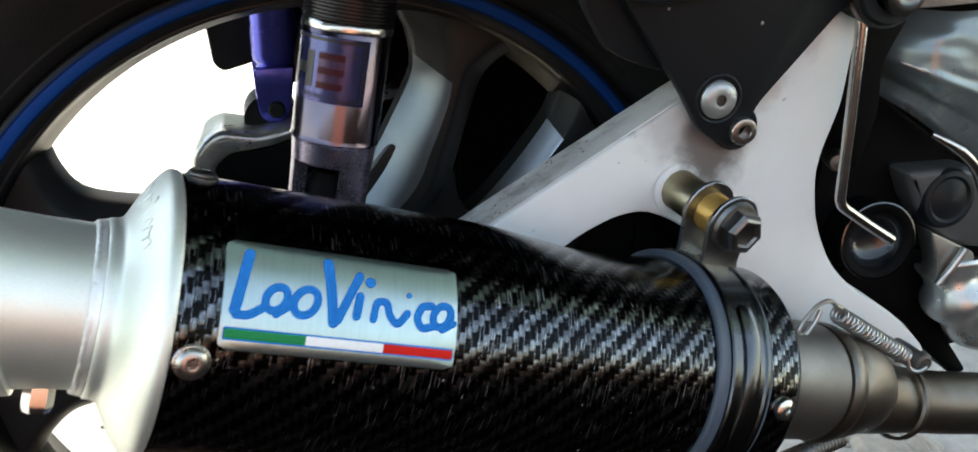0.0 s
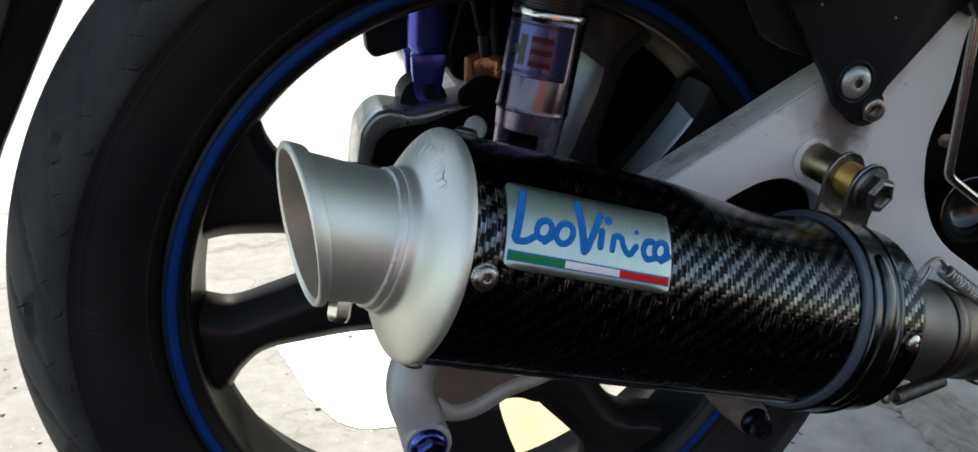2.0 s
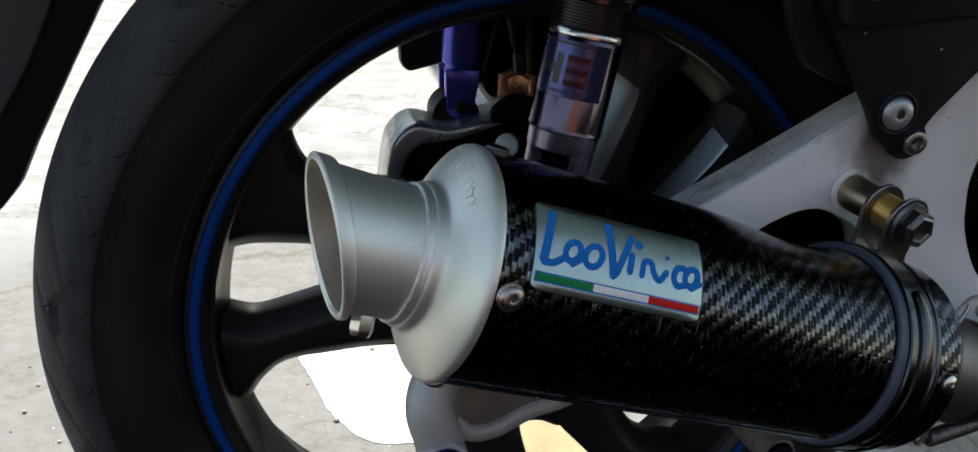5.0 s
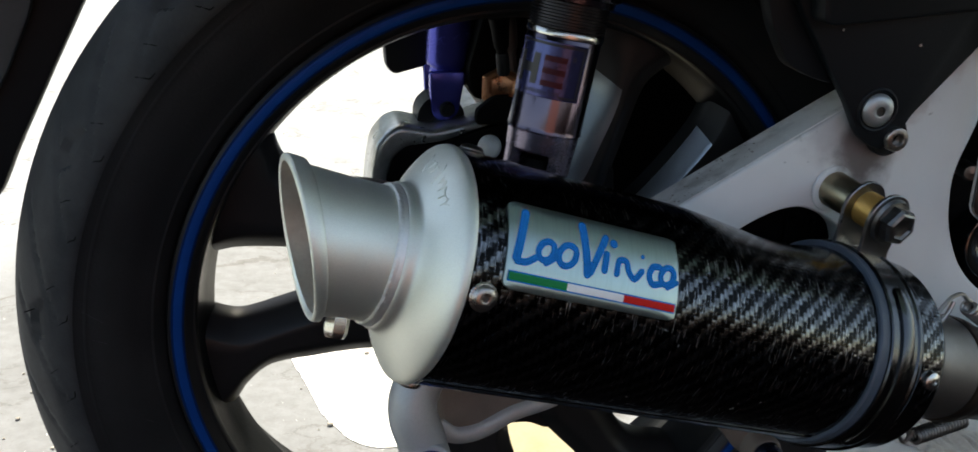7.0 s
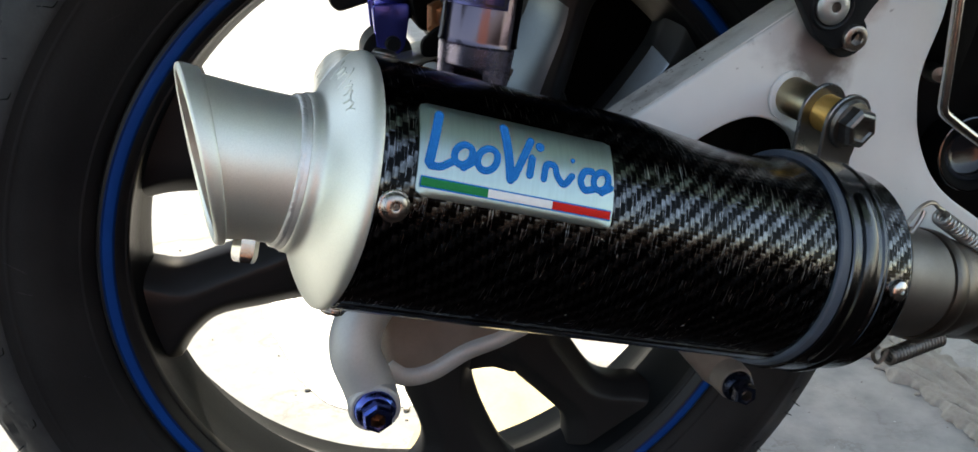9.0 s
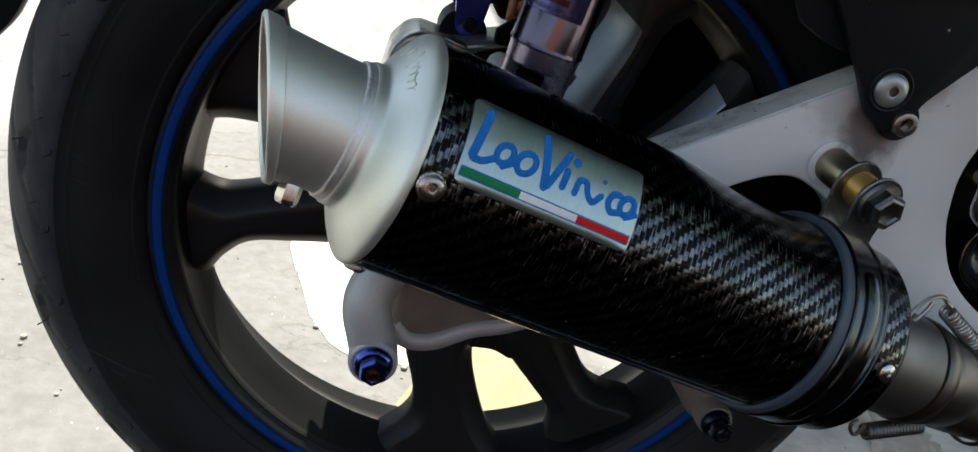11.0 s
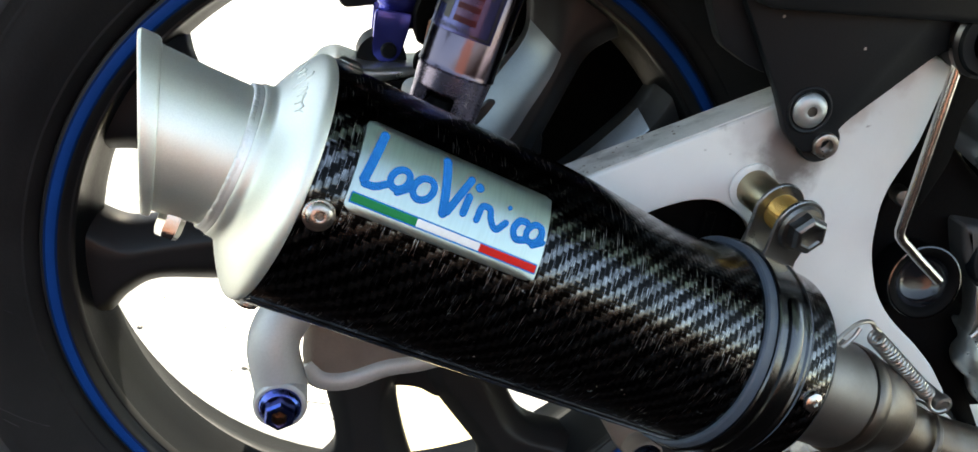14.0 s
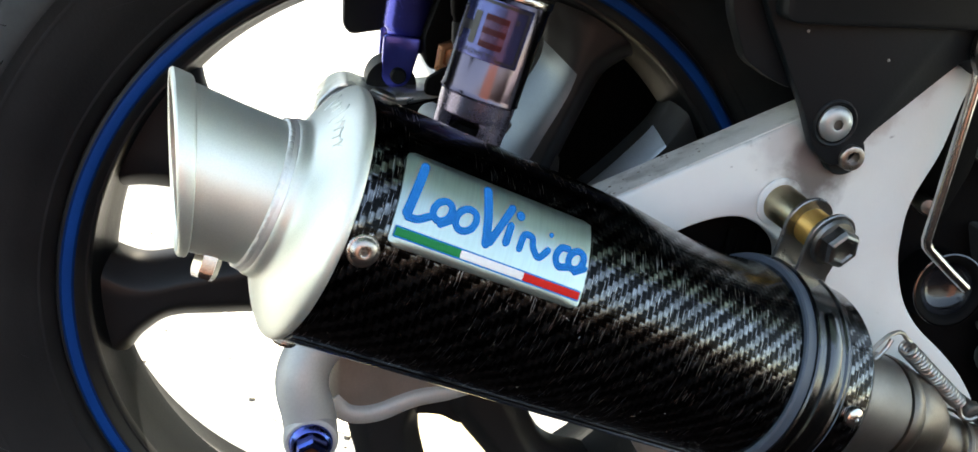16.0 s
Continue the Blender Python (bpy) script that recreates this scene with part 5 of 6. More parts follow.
def coil_spring(name, hook, start, finish, tail, turns, r, wire, material, label):
    sp = thing(name, Matrix.Translation(start), label, "spring", "muffler springs")
    a, b = Vector(start), Vector(finish)
    m = axis_pose(a, b - a)
    ln = (b - a).length
    steps = turns * 14
    pts = [m @ Vector((ln * i / steps, r * math.sin(2 * math.pi * i / 14), r * math.cos(2 * math.pi * i / 14))) for i in range(steps + 1)]
    part("coil", tube(pts, wire, 8), material, sp)
    part("hook", tube(curve_points([pts[0], *[Vector(h) for h in hook]], 6), wire, 8), material, sp)
    part("tail", tube(curve_points([pts[-1], *[Vector(h) for h in tail]], 6), wire, 8), material, sp)
    return sp


coil_spring("muffler_spring", [(0.2005, -0.0905, 0.2985), (0.1975, -0.0915, 0.3010), (0.1935, -0.0925, 0.3020), (0.1880, -0.0940, 0.3005), (0.1815, -0.0960, 0.2950), (0.1795, -0.0970, 0.2915), (0.1835, -0.0960, 0.2895), (0.1890, -0.0940, 0.2940), (0.1915, -0.0930, 0.2985)],
            (0.2022, -0.0905, 0.2938), (0.2470, -0.0840, 0.2625), [(0.2500, -0.0850, 0.2565), (0.2545, -0.0860, 0.2540), (0.2590, -0.0860, 0.2555)], 21, 0.0031, 0.00105, M_SPRING, "steel coil spring hooked above the pipe joint")
coil_spring("muffler_spring", [(0.1760, -0.1000, 0.2265), (0.1725, -0.1005, 0.2290), (0.1715, -0.1005, 0.2330), (0.1745, -0.1000, 0.2350)],
            (0.1800, -0.1000, 0.2285), (0.2105, -0.0960, 0.2325), [(0.2150, -0.0950, 0.2335), (0.2190, -0.0940, 0.2350), (0.2230, -0.0920, 0.2360)], 17, 0.0034, 0.0010, M_SLEEVE, "dull coil spring hooked under the pipe joint")
lug = thing("spring_lug", Matrix.Translation((0.259, -0.07, 0.250)), "rounded steel lug that holds the spring", "lug")
part("lug_body", moved(revolve([(-0.020, 0.0001), (-0.020, 0.0040), (-0.0030, 0.0044), (-0.0024, 0.0052), (0.000, 0.0052), (0.0012, 0.0046), (0.0016, 0.0032), (0.0010, 0.0026), (0.0010, 0.0001)], 32), axis_pose((0.2584, -0.0835, 0.2564), (0.05, -1, 0))), M_SLEEVE, lug)


# ---- lower bracket with blue bolts ----
def lower_bracket():
    br = thing("exhaust_bracket", Matrix.Translation((0.03, -0.04, 0.19)), "grey cast bracket under the muffler with burnt-blue bolts", "bracket")
    leg = curve_points([(-0.0240, -0.0360, 0.2755), (-0.0420, -0.0465, 0.2725), (-0.0550, -0.0545, 0.2650), (-0.0622, -0.0605, 0.2550), (-0.0634, -0.0640, 0.2455), (-0.0602, -0.0648, 0.2340), (-0.0578, -0.0635, 0.2245)], 6)
    part("leg", tube(leg, lambda t: 0.0112 + 0.0005 * t, 28), M_CAST, br, "", 0.8)
    part("boss", moved(revolve([(-0.012, 0.0001), (-0.012, 0.0116), (0.004, 0.0118), (0.0058, 0.0115), (0.0066, 0.0106), (0.0066, 0.0080)], 48), axis_pose((-0.0577, -0.0700, 0.2240), (0.0, -1, 0.02))), M_CAST, br)
    web = [(-0.052, 0.285), (-0.050, 0.228), (-0.046, 0.2170), (-0.038, 0.2135), (-0.027, 0.2165), (-0.010, 0.2250), (0.008, 0.2300), (0.030, 0.2400), (0.050, 0.268), (0.030, 0.290)]
    part("web", pillow(chain_round(web, 0.007, 4), -0.0460, -0.0220, 0.006, 5), M_WEB, br, "dirty brown web of the bracket, shade in its colour", 0.5)
    part("flange", tube(curve_points([(-0.0480, -0.0420, 0.2260), (-0.0400, -0.0435, 0.2195), (-0.0270, -0.0440, 0.2205), (-0.0100, -0.0440, 0.2290), (0.0080, -0.0440, 0.2340), (0.0300, -0.0430, 0.2440), (0.0450, -0.0410, 0.2600)], 6), lambda t: 0.0058 - 0.0014 * t, 20), M_CAST, br, "rounded flange along the web's edge", 1.2)
    rear = [(0.055, 0.275), (0.080, 0.240), (0.0925, 0.2230), (0.1140, 0.1950), (0.1215, 0.1905), (0.1300, 0.1935), (0.1345, 0.2040), (0.1280, 0.2450), (0.1000, 0.285)]
    part("leg", pillow(chain_round(rear, 0.006, 4), -0.0560, -0.0300, 0.006, 4), M_WEB, br, "dirty brown leg, shade in its colour", 0.5)
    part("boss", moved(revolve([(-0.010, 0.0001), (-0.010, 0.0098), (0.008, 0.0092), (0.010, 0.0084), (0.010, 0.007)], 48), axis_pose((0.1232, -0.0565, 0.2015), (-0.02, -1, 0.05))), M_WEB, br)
    for at, way_, r, metal, look_ in (((-0.0577, -0.0768, 0.2242), (0.02, -1, 0.02), 0.0094, M_TIBOLT, "burnt-blue titanium flange bolt"), ((0.1232, -0.0680, 0.2015), (-0.02, -1, 0.05), 0.0080, M_SHADEBOLT, "blue flange bolt darkened for its shade")):
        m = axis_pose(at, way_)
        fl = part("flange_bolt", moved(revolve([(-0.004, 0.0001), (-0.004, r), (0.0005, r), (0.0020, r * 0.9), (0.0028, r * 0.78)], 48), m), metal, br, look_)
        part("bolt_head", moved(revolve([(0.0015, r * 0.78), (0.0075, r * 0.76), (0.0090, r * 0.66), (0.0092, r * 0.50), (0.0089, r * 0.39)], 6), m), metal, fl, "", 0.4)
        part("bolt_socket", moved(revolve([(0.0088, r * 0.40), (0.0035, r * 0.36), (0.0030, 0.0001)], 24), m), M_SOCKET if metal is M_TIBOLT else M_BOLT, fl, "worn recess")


lower_bracket()


# ---- near shock absorber ----
def shock():
    foot = Vector((-0.0149, -0.0503, 0.3100))
    m = axis_pose(foot, Vector((0.1917, 0.060, 1)), (0, 1, 0))
    sh = thing("shock_absorber", Matrix.Translation(foot), "silver and violet shock absorber with printed label band", "shock")
    R = 0.0164
    part("clevis", moved(revolve([(0.0585, 0.0001), (0.0585, R - 0.0016), (0.0592, R - 0.0009), (0.0668, R - 0.0004), (0.0676, R - 0.0009)], 72), m), M_PURPLE, sh, "smoked violet lower mount")
    for a0, a1 in ((-57, -36), (46, 284)):
        leg = revolve([(-0.010, 0.0098), (-0.010, R - 0.0026), (0.0588, R - 0.0010), (0.0588, 0.0098)], 40, closed=True, th0=radians(CENTRE + a0), th1=radians(CENTRE + a1))
        part("fork_leg", moved(disc_ends(leg), m), M_PURPLE, sh, "", 0.5)
    part("mount_eye", moved(revolve([(-0.010, 0.0001), (-0.010, 0.0090), (0.050, 0.0090), (0.0545, 0.0060), (0.055, 0.0001)], 40), m), M_DARK, sh, "dark rubber mounting eye")
    part("body", moved(revolve([(0.0676, R - 0.0008), (0.0680, R + 0.0004), (0.0688, R + 0.0002), (0.0698, R), (0.1085, R), (0.1090, R - 0.0003)], 96), m), M_SILVER, sh, "polished silver tube")
    lab = part("label_band", moved(revolve([(0.0830, R + 0.00005), (0.0832, R + 0.00025), (0.1068, R + 0.00025), (0.1070, R + 0.00005)], 96, th0=radians(CENTRE - 130), th1=radians(CENTRE + 58)), m), M_LABEL, sh, "violet-blue printed label")

    def patch(a0, a1, d0, d1, material, name, label="", lift=0.0004):
        # a: degrees round the tube, d: metres up it
        part(name, moved(revolve([(d0, R + lift), (d1, R + lift)], 16, th0=radians(CENTRE + a0), th1=radians(CENTRE + a1)), m), material, lab, label)
    for a0, a1, d0, d1 in ((-125, 54, 0.1050, 0.1062), (24, 54, 0.0838, 0.0848), (-125, -60, 0.0838, 0.0845), (50, 54, 0.0838, 0.1062)):
        patch(a0, a1, d0, d1, M_LABEL_DARK, "label_border", "dark border line")
    for d0, d1 in ((0.0880, 0.0904), (0.0933, 0.0957), (0.0986, 0.1010)):
        patch(-6, 28, d0, d1, M_LABEL_RED, "label_block", "dark red printed bar")
    patch(-6, 28, 0.0880, 0.1010, M_LABEL_SMOKE, "label_shade", "smoky print ground", 0.0003)
    for a0, a1 in ((-52, -42), (-24, -13), (-92, -80), (-72, -62)):
        patch(a0, a1, 0.0880, 0.1010, M_LABEL_DARK, "label_block", "dark printed bar")
    patch(-42, -24, 0.0925, 0.0965, M_LABEL_DARK, "label_block", "dark printed bar")
    patch(36, 41, 0.1000, 0.1020, M_LABEL_DARK, "label_block", "small dark printed dot")
    # small line of print under the blocks
    txt = bpy.data.curves.new("print_line", "FONT")
    txt.body, txt.size, txt.align_x = "SWEDEN TMT", 0.0026, "CENTER"
    tmp = new("print_source", txt)
    me = bpy.data.meshes.new_from_object(tmp.evaluated_get(bpy.context.evaluated_depsgraph_get()))
    bm = bmesh.new()
    bm.from_mesh(me)
    bpy.data.objects.remove(tmp)
    bpy.data.meshes.remove(me)
    for v in bm.verts:
        th = radians(CENTRE - 2) + v.co.x / R
        r = R + 0.0005
        v.co = Vector((0.0843 + v.co.y, -r * math.sin(th), r * math.cos(th)))
    part("print_line", moved(bm, m), M_LABEL_DARK, lab, "small dark print")
    part("collar", moved(revolve([(0.1088, R - 0.001), (0.1090, R + 0.0006), (0.1108, R + 0.0008), (0.1120, R + 0.0002), (0.1122, R - 0.001)], 96), m), M_STEEL, sh, "bright collar")
    thr = [(0.1120, R - 0.0004)]
    for i in range(9):
        z = 0.1125 + 0.0013 * i
        thr += [(z, R + 0.0006), (z + 0.0004, R + 0.0006), (z + 0.0007, R - 0.0004), (z + 0.0012, R - 0.0004)]
    part("threaded_tube", moved(revolve(thr, 72), m), M_THREAD, sh, "black threaded tube", 0.3)
    ring = part("preload_ring", moved(revolve([(0.1236, R - 0.001), (0.1236, 0.0178), (0.1240, 0.0184), (0.1262, 0.0186), (0.1266, 0.0192), (0.1272, 0.0206), (0.1390, 0.0206), (0.1400, 0.0196), (0.1400, R - 0.002)], 72), m), M_SILVER, sh, "polished preload ring", 0.5)
    for k in range(10):
        a = 36 * k
        part("ring_notch", moved(revolve([(0.1290, 0.0204), (0.1290, 0.0212), (0.1380, 0.0212), (0.1380, 0.0204)], 4, th0=radians(a), th1=radians(a + 16)), m), M_COPPER if k % 2 else M_SILVER, ring, "copper-coloured lug" if k % 2 else "")
    coil = []
    for i in range(90):
        t = i / 14 * 2 * math.pi
        coil.append(m @ Vector((0.146 + 0.0125 * i / 14, 0.0220 * math.sin(t), 0.0220 * math.cos(t))))
    part("coil_spring", tube(coil, 0.0045, 10), M_PLASTIC, sh, "black coil spring")
    part("mount_bolt", moved(revolve([(0, 0.0001), (0, 0.0056), (0.003, 0.0066), (0.005, 0.0060), (0.0066, 0.0036), (0.007, 0.0001)], 36), axis_pose((-0.0080, 0.0300, 0.3455), (-0.5, -0.8, 0.3))), M_CAST, sh, "grey domed mount bolt")


CENTRE = 146
shock()


# ---- far side of the wheel ----
def far_shock():
    sh = thing("shock_absorber", Matrix.Translation((-0.017, 0.118, 0.330)), "blue anodised shock absorber beyond the wheel", "shock")
    m = axis_pose((-0.0165, 0.122, 0.330), (0.04, 0, 1), (0, 1, 0))
    part("body", moved(revolve([(0.0400, 0.0001), (0.0400, 0.0120), (0.0420, 0.0138), (0.0440, 0.0142), (0.0950, 0.0142), (0.0960, 0.0130), (0.0960, 0.0001)], 56), m), M_ANOD, sh, "blue anodised tube")
    part("neck", moved(revolve([(0.0300, 0.0001), (0.0300, 0.0115), (0.0405, 0.0120)], 48), m), M_ANOD, sh)
    fork = [(-0.0290, 0.3700), (-0.0288, 0.3600), (-0.0277, 0.3440), (-0.0230, 0.3395), (-0.0160, 0.3398), (-0.0112, 0.3450), (-0.0090, 0.3580), (-0.0068, 0.3700)]
    for y in (0.1055, 0.1290):
        part("fork_cheek", slab(chain_round(fork, 0.0025, 3), y, y + 0.006, 0.0012, 2), M_ANOD, sh, "flat blue fork cheek")
    part("fork_bolt", moved(revolve([(0, 0.0001), (0, 0.0046), (0.002, 0.0046), (0.003, 0.0036), (0.003, 0.0001)], 28), axis_pose((-0.0185, 0.1055, 0.3475), (0, -1, 0))), M_PLASTIC, sh, "black fork bolt")
    part("bush", moved(revolve([(-0.011, 0.0001), (-0.011, 0.0145), (0.011, 0.0145), (0.011, 0.0001)], 40), axis_pose((-0.0215, 0.1190, 0.3410), (0, -1, 0))), M_PLASTIC, sh, "black lower bush")
    coil = []
    for i in range(60):
        t = i / 12 * 2 * math.pi
        coil.append(m @ Vector((0.098 + 0.013 * i / 12, 0.019 * math.sin(t), 0.019 * math.cos(t))))
    part("coil_spring", tube(coil, 0.004, 8), M_PLASTIC, sh)


far_shock()


def far_arm():
    arm = thing("swingarm", Matrix.Translation((0.0, 0.11, 0.29)), "silver cast swingarm end beyond the wheel", "swingarm")
    out = [(-0.0690, 0.285), (-0.0665, 0.3130), (-0.0635, 0.3300), (-0.0560, 0.3390), (-0.0480, 0.3425), (-0.0300, 0.3385), (0.000, 0.3440), (0.040, 0.3570), (0.080, 0.3680), (0.080, 0.3645), (0.040, 0.3525), (0.000, 0.3385), (-0.022, 0.3312), (-0.036, 0.3295), (-0.0450, 0.3290), (-0.0530, 0.3220), (-0.0570, 0.3080), (-0.0590, 0.285)]
    part("outer_rib", pillow(chain_round(out, 0.004, 3), 0.0900, 0.1300, 0.004, 4), M_ALLOY, arm, "", 0.6)
    # face below the silver rib, with its shade put into a near-black colour
    inn = [(-0.0610, 0.270), (-0.0590, 0.308), (-0.0540, 0.3240), (-0.0450, 0.3310), (-0.030, 0.3290), (0.080, 0.3600), (0.080, 0.230), (-0.03, 0.225)]
    part("inner_case", slab(chain_round(inn, 0.004, 3), 0.0930, 0.1250, 0.002, 2), M_DARK, arm, "recess of the case coloured dark for its shade")
    part("drum", moved(revolve([(0.100, 0.0001), (0.100, 0.058), (0.104, 0.062), (0.125, 0.062), (0.130, 0.055), (0.130, 0.0001)], 72), W_HUB), M_DARK, arm)


far_arm()
case = thing("drive_case", Matrix.Translation((0.2, 0.15, 0.24)), "dark belt-drive case beyond the wheel", "engine")
part("case_body", slab(chain_round([(0.020, 0.330), (0.060, 0.275), (0.130, 0.245), (0.215, 0.240), (0.460, 0.250), (0.460, 0.520), (-0.010, 0.520), (0.000, 0.420)], 0.01, 3), 0.135, 0.270, 0.006, 2), M_DARK, case)
# scooter tail out of view, added to block skylight above the wheel
body = thing("scooter_tail", Matrix.Translation((0.2, 0.05, 0.56)), "unseen black scooter tail that shades the wheel", "body panel")
part("tail_floor", slab(chain_round([(-0.260, 0.620), (-0.240, 0.580), (0.700, 0.560), (0.700, 0.800), (-0.300, 0.800)], 0.02, 3), -0.110, 0.220, 0.01, 2), M_PLASTIC, body)
part("side_panel", slab(chain_round([(-0.230, 0.480), (-0.200, 0.464), (0.700, 0.464), (0.700, 0.640), (-0.260, 0.640)], 0.02, 3), -0.140, -0.112, 0.006, 2), M_PLASTIC, body, "unseen black side panel that shades the upper wheel")
cal = thing("brake_line_nut", Matrix.Translation((0.012, 0.1, 0.366)), "copper-coloured hexagon nut on a dark caliper", "nut")
part("nut_body", moved(hex_head(0.0136, 0.010), axis_pose((0.0125, 0.094, 0.3612), (-0.25, -1, 0.45))), M_COPPER, cal, "", 0.4)
part("caliper_block", slab(chain_round([(-0.008, 0.372), (-0.004, 0.355), (0.030, 0.350), (0.070, 0.380), (0.070, 0.44), (0.010, 0.44)], 0.004, 3), 0.098, 0.130, 0.003, 2), M_DARK, cal, "dark caliper behind the nut")
part("lever", slab(chain_round([(-0.0060, 0.3530), (0.0040, 0.3605), (0.0120, 0.3612), (0.0180, 0.3590), (0.0320, 0.3660), (0.0320, 0.3440), (-0.0060, 0.3440)], 0.003, 3), 0.0790, 0.0850, 0.0012, 2), M_DARK, cal, "black lever across the nut")
part("bleed_fitting", moved(revolve([(-0.004, 0.0001), (-0.004, 0.0040), (0.0105, 0.0040), (0.0112, 0.0046), (0.0130, 0.0052), (0.0260, 0.0054), (0.0300, 0.0048), (0.0600, 0.0046), (0.0600, 0.0001)], 28), axis_pose((0.0168, 0.0930, 0.3745), (-0.10, 0.05, 1), (0, 1, 0))), M_FITTING, cal, "dull grey stepped hose fitting")
holder = thing("inner_mudguard", Matrix.Translation((0.1, 0.05, 0.42)), "black plastic inner mudguard over the tyre", "mudguard")
part("guard_shell", moved(revolve([(-0.03, 0.2800), (-0.028, 0.2840), (0.122, 0.2840), (0.124, 0.2800)], 48, closed=True, th0=radians(-8), th1=radians(95)), W_HUB), M_PLASTIC, holder)
part("guard_stay", slab(chain_round([(-0.0520, 0.3870), (-0.0500, 0.3640), (-0.0450, 0.3595), (-0.020, 0.3660), (0.060, 0.3900), (0.060, 0.47), (-0.0520, 0.47)], 0.004, 3), 0.1480, 0.1620, 0.002, 2), M_PLASTIC, holder, "black stay beyond the wheel")

flap = thing("mud_flap", Matrix.Translation((-0.26, 0.05, 0.31)), "black plastic mud flap with slate grey panel", "mudguard")
fl = [(-0.1880, 0.4500), (-0.2070, 0.4150), (-0.2230, 0.3860), (-0.2450, 0.3450), (-0.2545, 0.3250), (-0.2670, 0.3105), (-0.2900, 0.3000), (-0.3600, 0.2960), (-0.3600, 0.4500)]
part("flap", slab(chain_round(fl, 0.006, 4), 0.0480, 0.0590, 0.002, 2), M_PLASTIC, flap)
part("edge_panel", slab(chain_round([(-0.2170, 0.4500), (-0.2280, 0.4140), (-0.2420, 0.3860), (-0.2660, 0.3480), (-0.3500, 0.3300), (-0.3500, 0.4500)], 0.006, 4), 0.0420, 0.0478, 0.002, 2), M_FLAP, flap, "slate grey panel")


# ---- things on the ground ----
def loose_sheet(name, outline, z, label, category, material, seed, bend):
    bm = bmesh.new()
    rng = random.Random(seed)
    c = Vector((sum(p[0] for p in outline) / len(outline), sum(p[1] for p in outline) / len(outline)))
    rings = []
    for k in range(1, 9):
        row = []
        for x, y in outline:
            q = c + (Vector((x, y)) - c) * k / 8
            row.append(bm.verts.new((q.x, q.y, z + bend * (0.5 + 0.5 * noise.noise((q.x * 18 + seed, q.y * 18, 0.3))))))
        rings.append(row)
    n = len(outline)
    for v in rings[-1]:
        v.co.x += rng.uniform(-0.0011, 0.0011)
        v.co.y += rng.uniform(-0.0011, 0.0011)
    mid = bm.verts.new((c.x, c.y, z + bend * 0.6))
    for i in range(n):
        bm.faces.new((mid, rings[0][i], rings[0][(i + 1) % n]))
        for a, b in zip(rings, rings[1:]):
            bm.faces.new((a[i], b[i], b[(i + 1) % n], a[(i + 1) % n]))
    bot = bmesh.ops.extrude_face_region(bm, geom=bm.faces[:])["geom"]
    for v in bot:
        if isinstance(v, bmesh.types.BMVert):
            v.co.z -= z + bend * 1.1 - 0.0005 if v.co.z > 0.02 else v.co.z - 0.0005
    return tagged(part(name, bm, material, None), label, category)


loose_sheet("plastic_sheet", chain_round([(-0.128, 0.470), (-0.112, 0.400), (-0.095, 0.325), (-0.076, 0.283), (-0.055, 0.262), (0.000, 0.255), (0.055, 0.262), (0.070, 0.330), (0.060, 0.520), (-0.06, 0.560)], 0.012, 5), 0.0007, "crumpled white plastic sheet lying on the concrete", "sheet", M_PAPER, 4, 0.0004)
loose_sheet("yellow_card", chain_round([(-0.030, 0.150), (0.020, 0.255), (0.060, 0.330), (0.125, 0.300), (0.165, 0.215), (0.130, 0.120)], 0.008, 3), 0.010, "pale yellow folded card lying on the concrete", "card", M_YELLOW, 9, 0.010)


def lump(at, size, seed, squash=0.6):
    bm = bmesh.new()
    bmesh.ops.create_icosphere(bm, subdivisions=3, radius=1)
    for v in bm.verts:
        k = 1 + 0.45 * noise.noise(v.co * 1.4 + Vector((seed, 0, 0))) + 0.18 * noise.noise(v.co * 4 + Vector((0, seed, 0)))
        v.co = Vector((v.co.x * size * k, v.co.y * size * k * 0.8, max(v.co.z * size * k * squash, -0.3 * size)))
    low = min(v.co.z for v in bm.verts)
    return moved(bm, Matrix.Translation((at[0], at[1], -low)))


rng = random.Random(11)
# broken lip of mortar along the edge of the slab
RIDGE_A, RIDGE_B = Vector((0.437, 0.260)), Vector((0.449, 0.070))


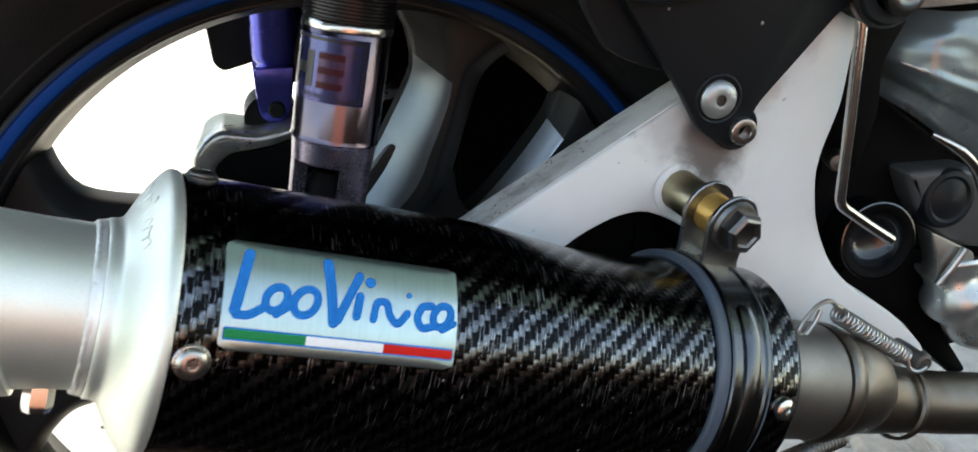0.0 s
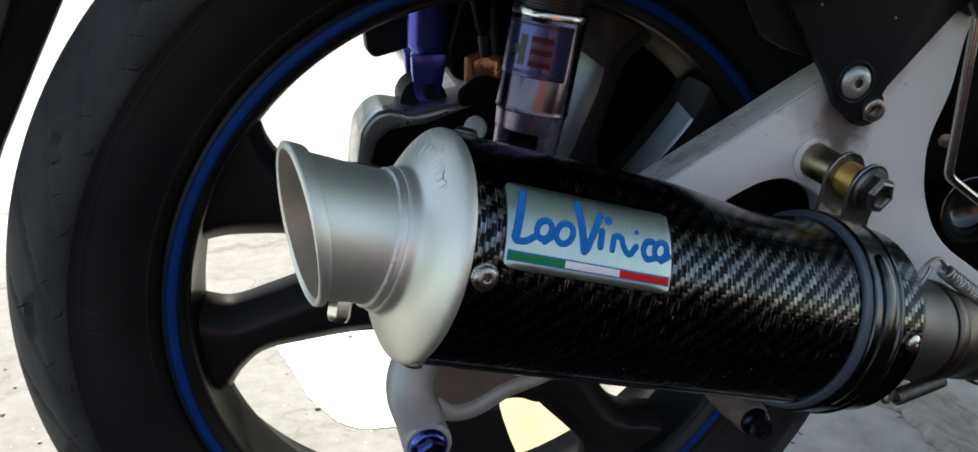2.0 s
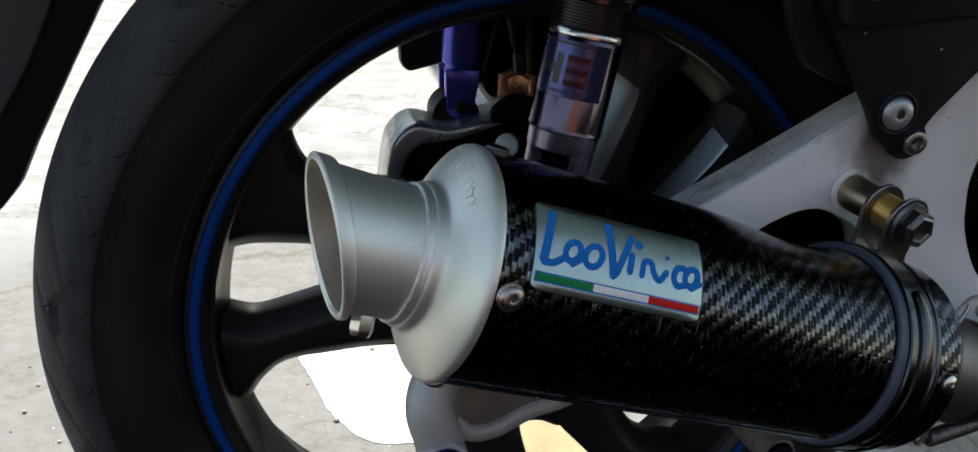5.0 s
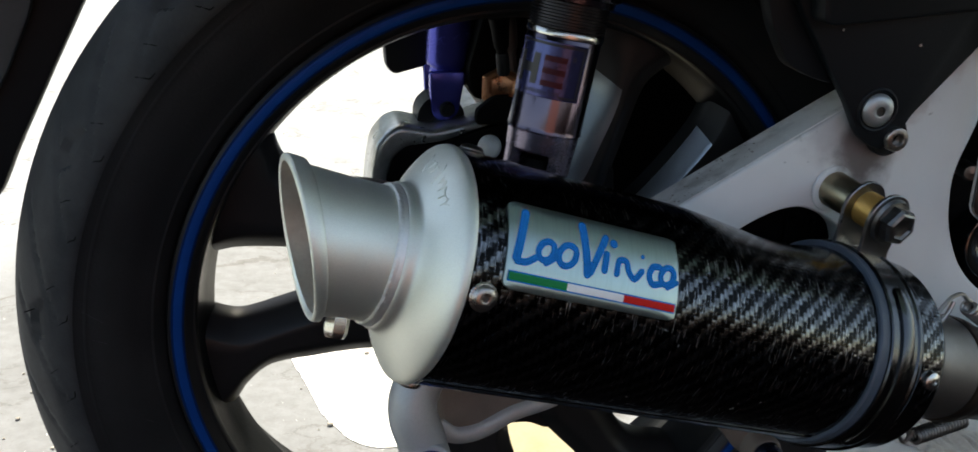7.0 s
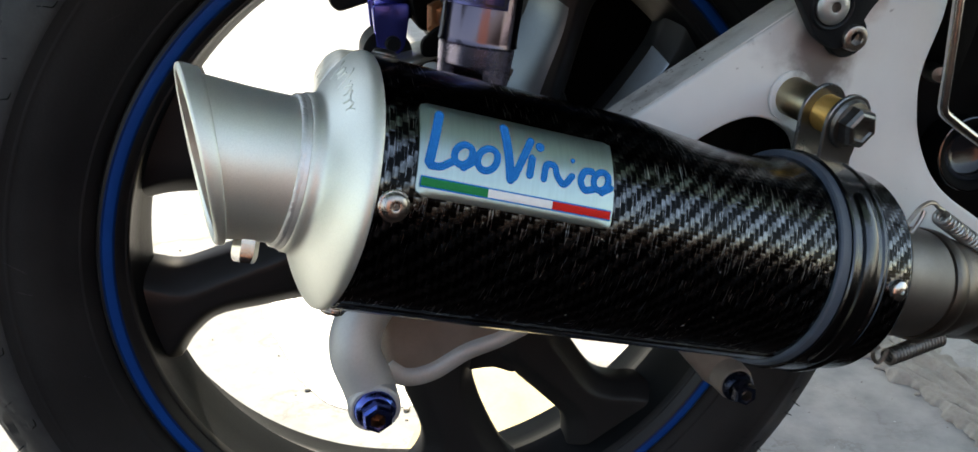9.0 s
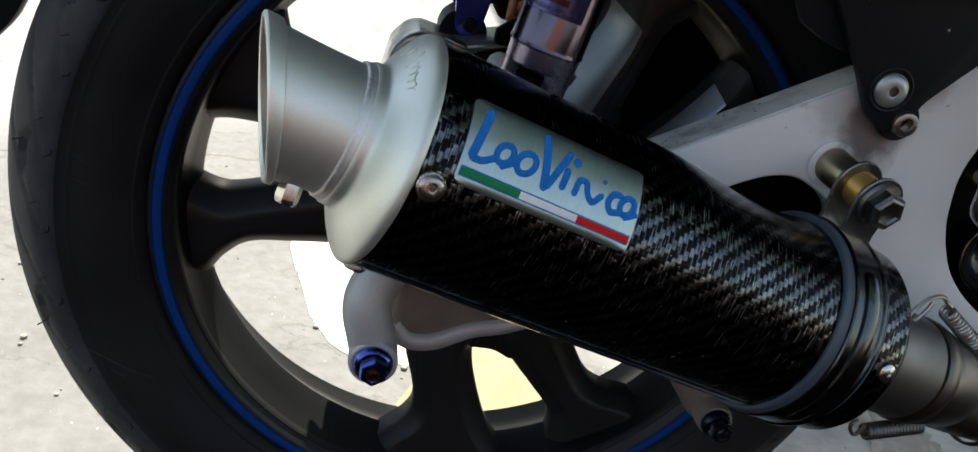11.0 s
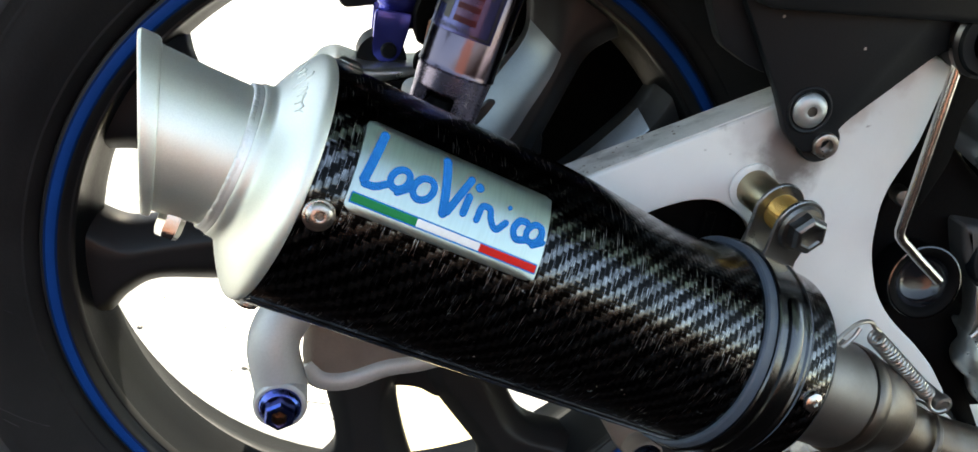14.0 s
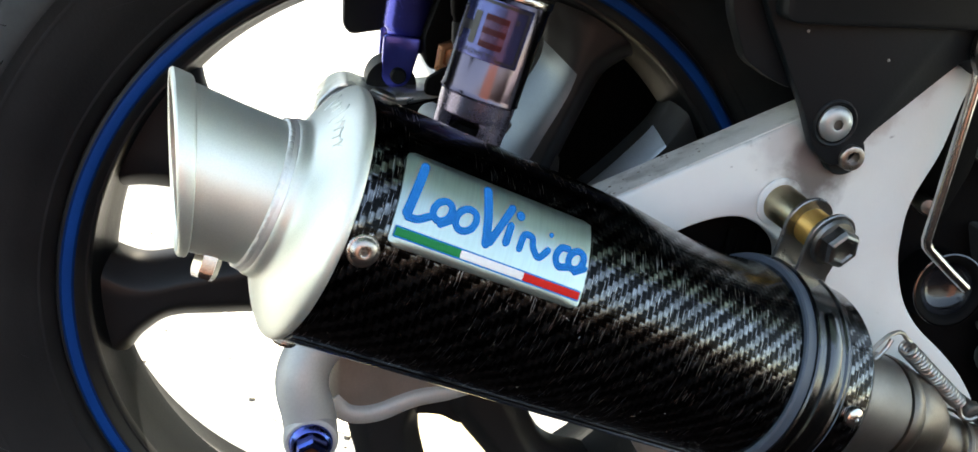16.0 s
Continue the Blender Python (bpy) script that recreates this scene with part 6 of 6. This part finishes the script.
def mortar_ridge():
    bm = bmesh.new()
    n, m = 170, 60
    along = (RIDGE_B - RIDGE_A) * 1.25
    across = Vector((-along.y, along.x)).normalized()
    rows = []
    for i in range(n + 1):
        row = []
        for k in range(m + 1):
            u, v = i / n, k / m
            q = RIDGE_A + along * u
            ragged = 0.010 * noise.noise((u * 14, 0.3, 0.1)) + 0.005 * noise.noise((u * 45, 1.7, 0.4))
            p = q + across * (ragged + (v - 0.15) * (0.075 + 0.015 * noise.noise((u * 6, 5.1, 0.2))))
            edge = min(1.0, min(v * 9, (1 - v) * 3, u * 12, (1 - u) * 12))
            crag = abs(noise.noise((p.x * 75 + p.y * 15, p.y * 22, 0.7)))
            h = 0.009 * max(0.0, edge) ** 0.5 * (0.50 + 1.2 * crag) + 0.0022 * noise.noise((p.x * 150, p.y * 70, 0.2)) + 0.0006 * noise.noise((p.x * 420, p.y * 420, 0.9))
            row.append(bm.verts.new((p.x, p.y, max(0.0006, h))))
        rows.append(row)
    for a, b in zip(rows, rows[1:]):
        for k in range(m):
            bm.faces.new((a[k], a[k + 1], b[k + 1], b[k]))
    tagged(part("mortar_ridge", bm, M_RUBBLE, None, "", 1.0), "pale crumbling lip of mortar on the concrete", "rubble")


mortar_ridge()
for k in range(6):
    x, y = rng.uniform(0.42, 0.50), rng.uniform(0.08, 0.24)
    tagged(part("mortar_lump", lump((x, y), rng.uniform(0.0015, 0.0035), k, 0.45), M_RUBBLE, None, "", 0.9), "pale lump of broken mortar on the concrete", "rubble", "mortar lumps")
bm = bmesh.new()
for k in range(260):
    x, y = rng.uniform(-0.6, 0.7), rng.uniform(0.0, 0.9)
    s = 0.0007 + 0.0028 * rng.random() ** 2.5
    bmesh.ops.create_icosphere(bm, subdivisions=1, radius=s, matrix=Matrix.Translation((x, y, s * 0.5)) @ Matrix.Diagonal((1, rng.uniform(0.6, 1), 0.7, 1)))
tagged(part("grit", bm, M_RUBBLE), "scattered pale grit on the concrete", "grit", kind="stuff")
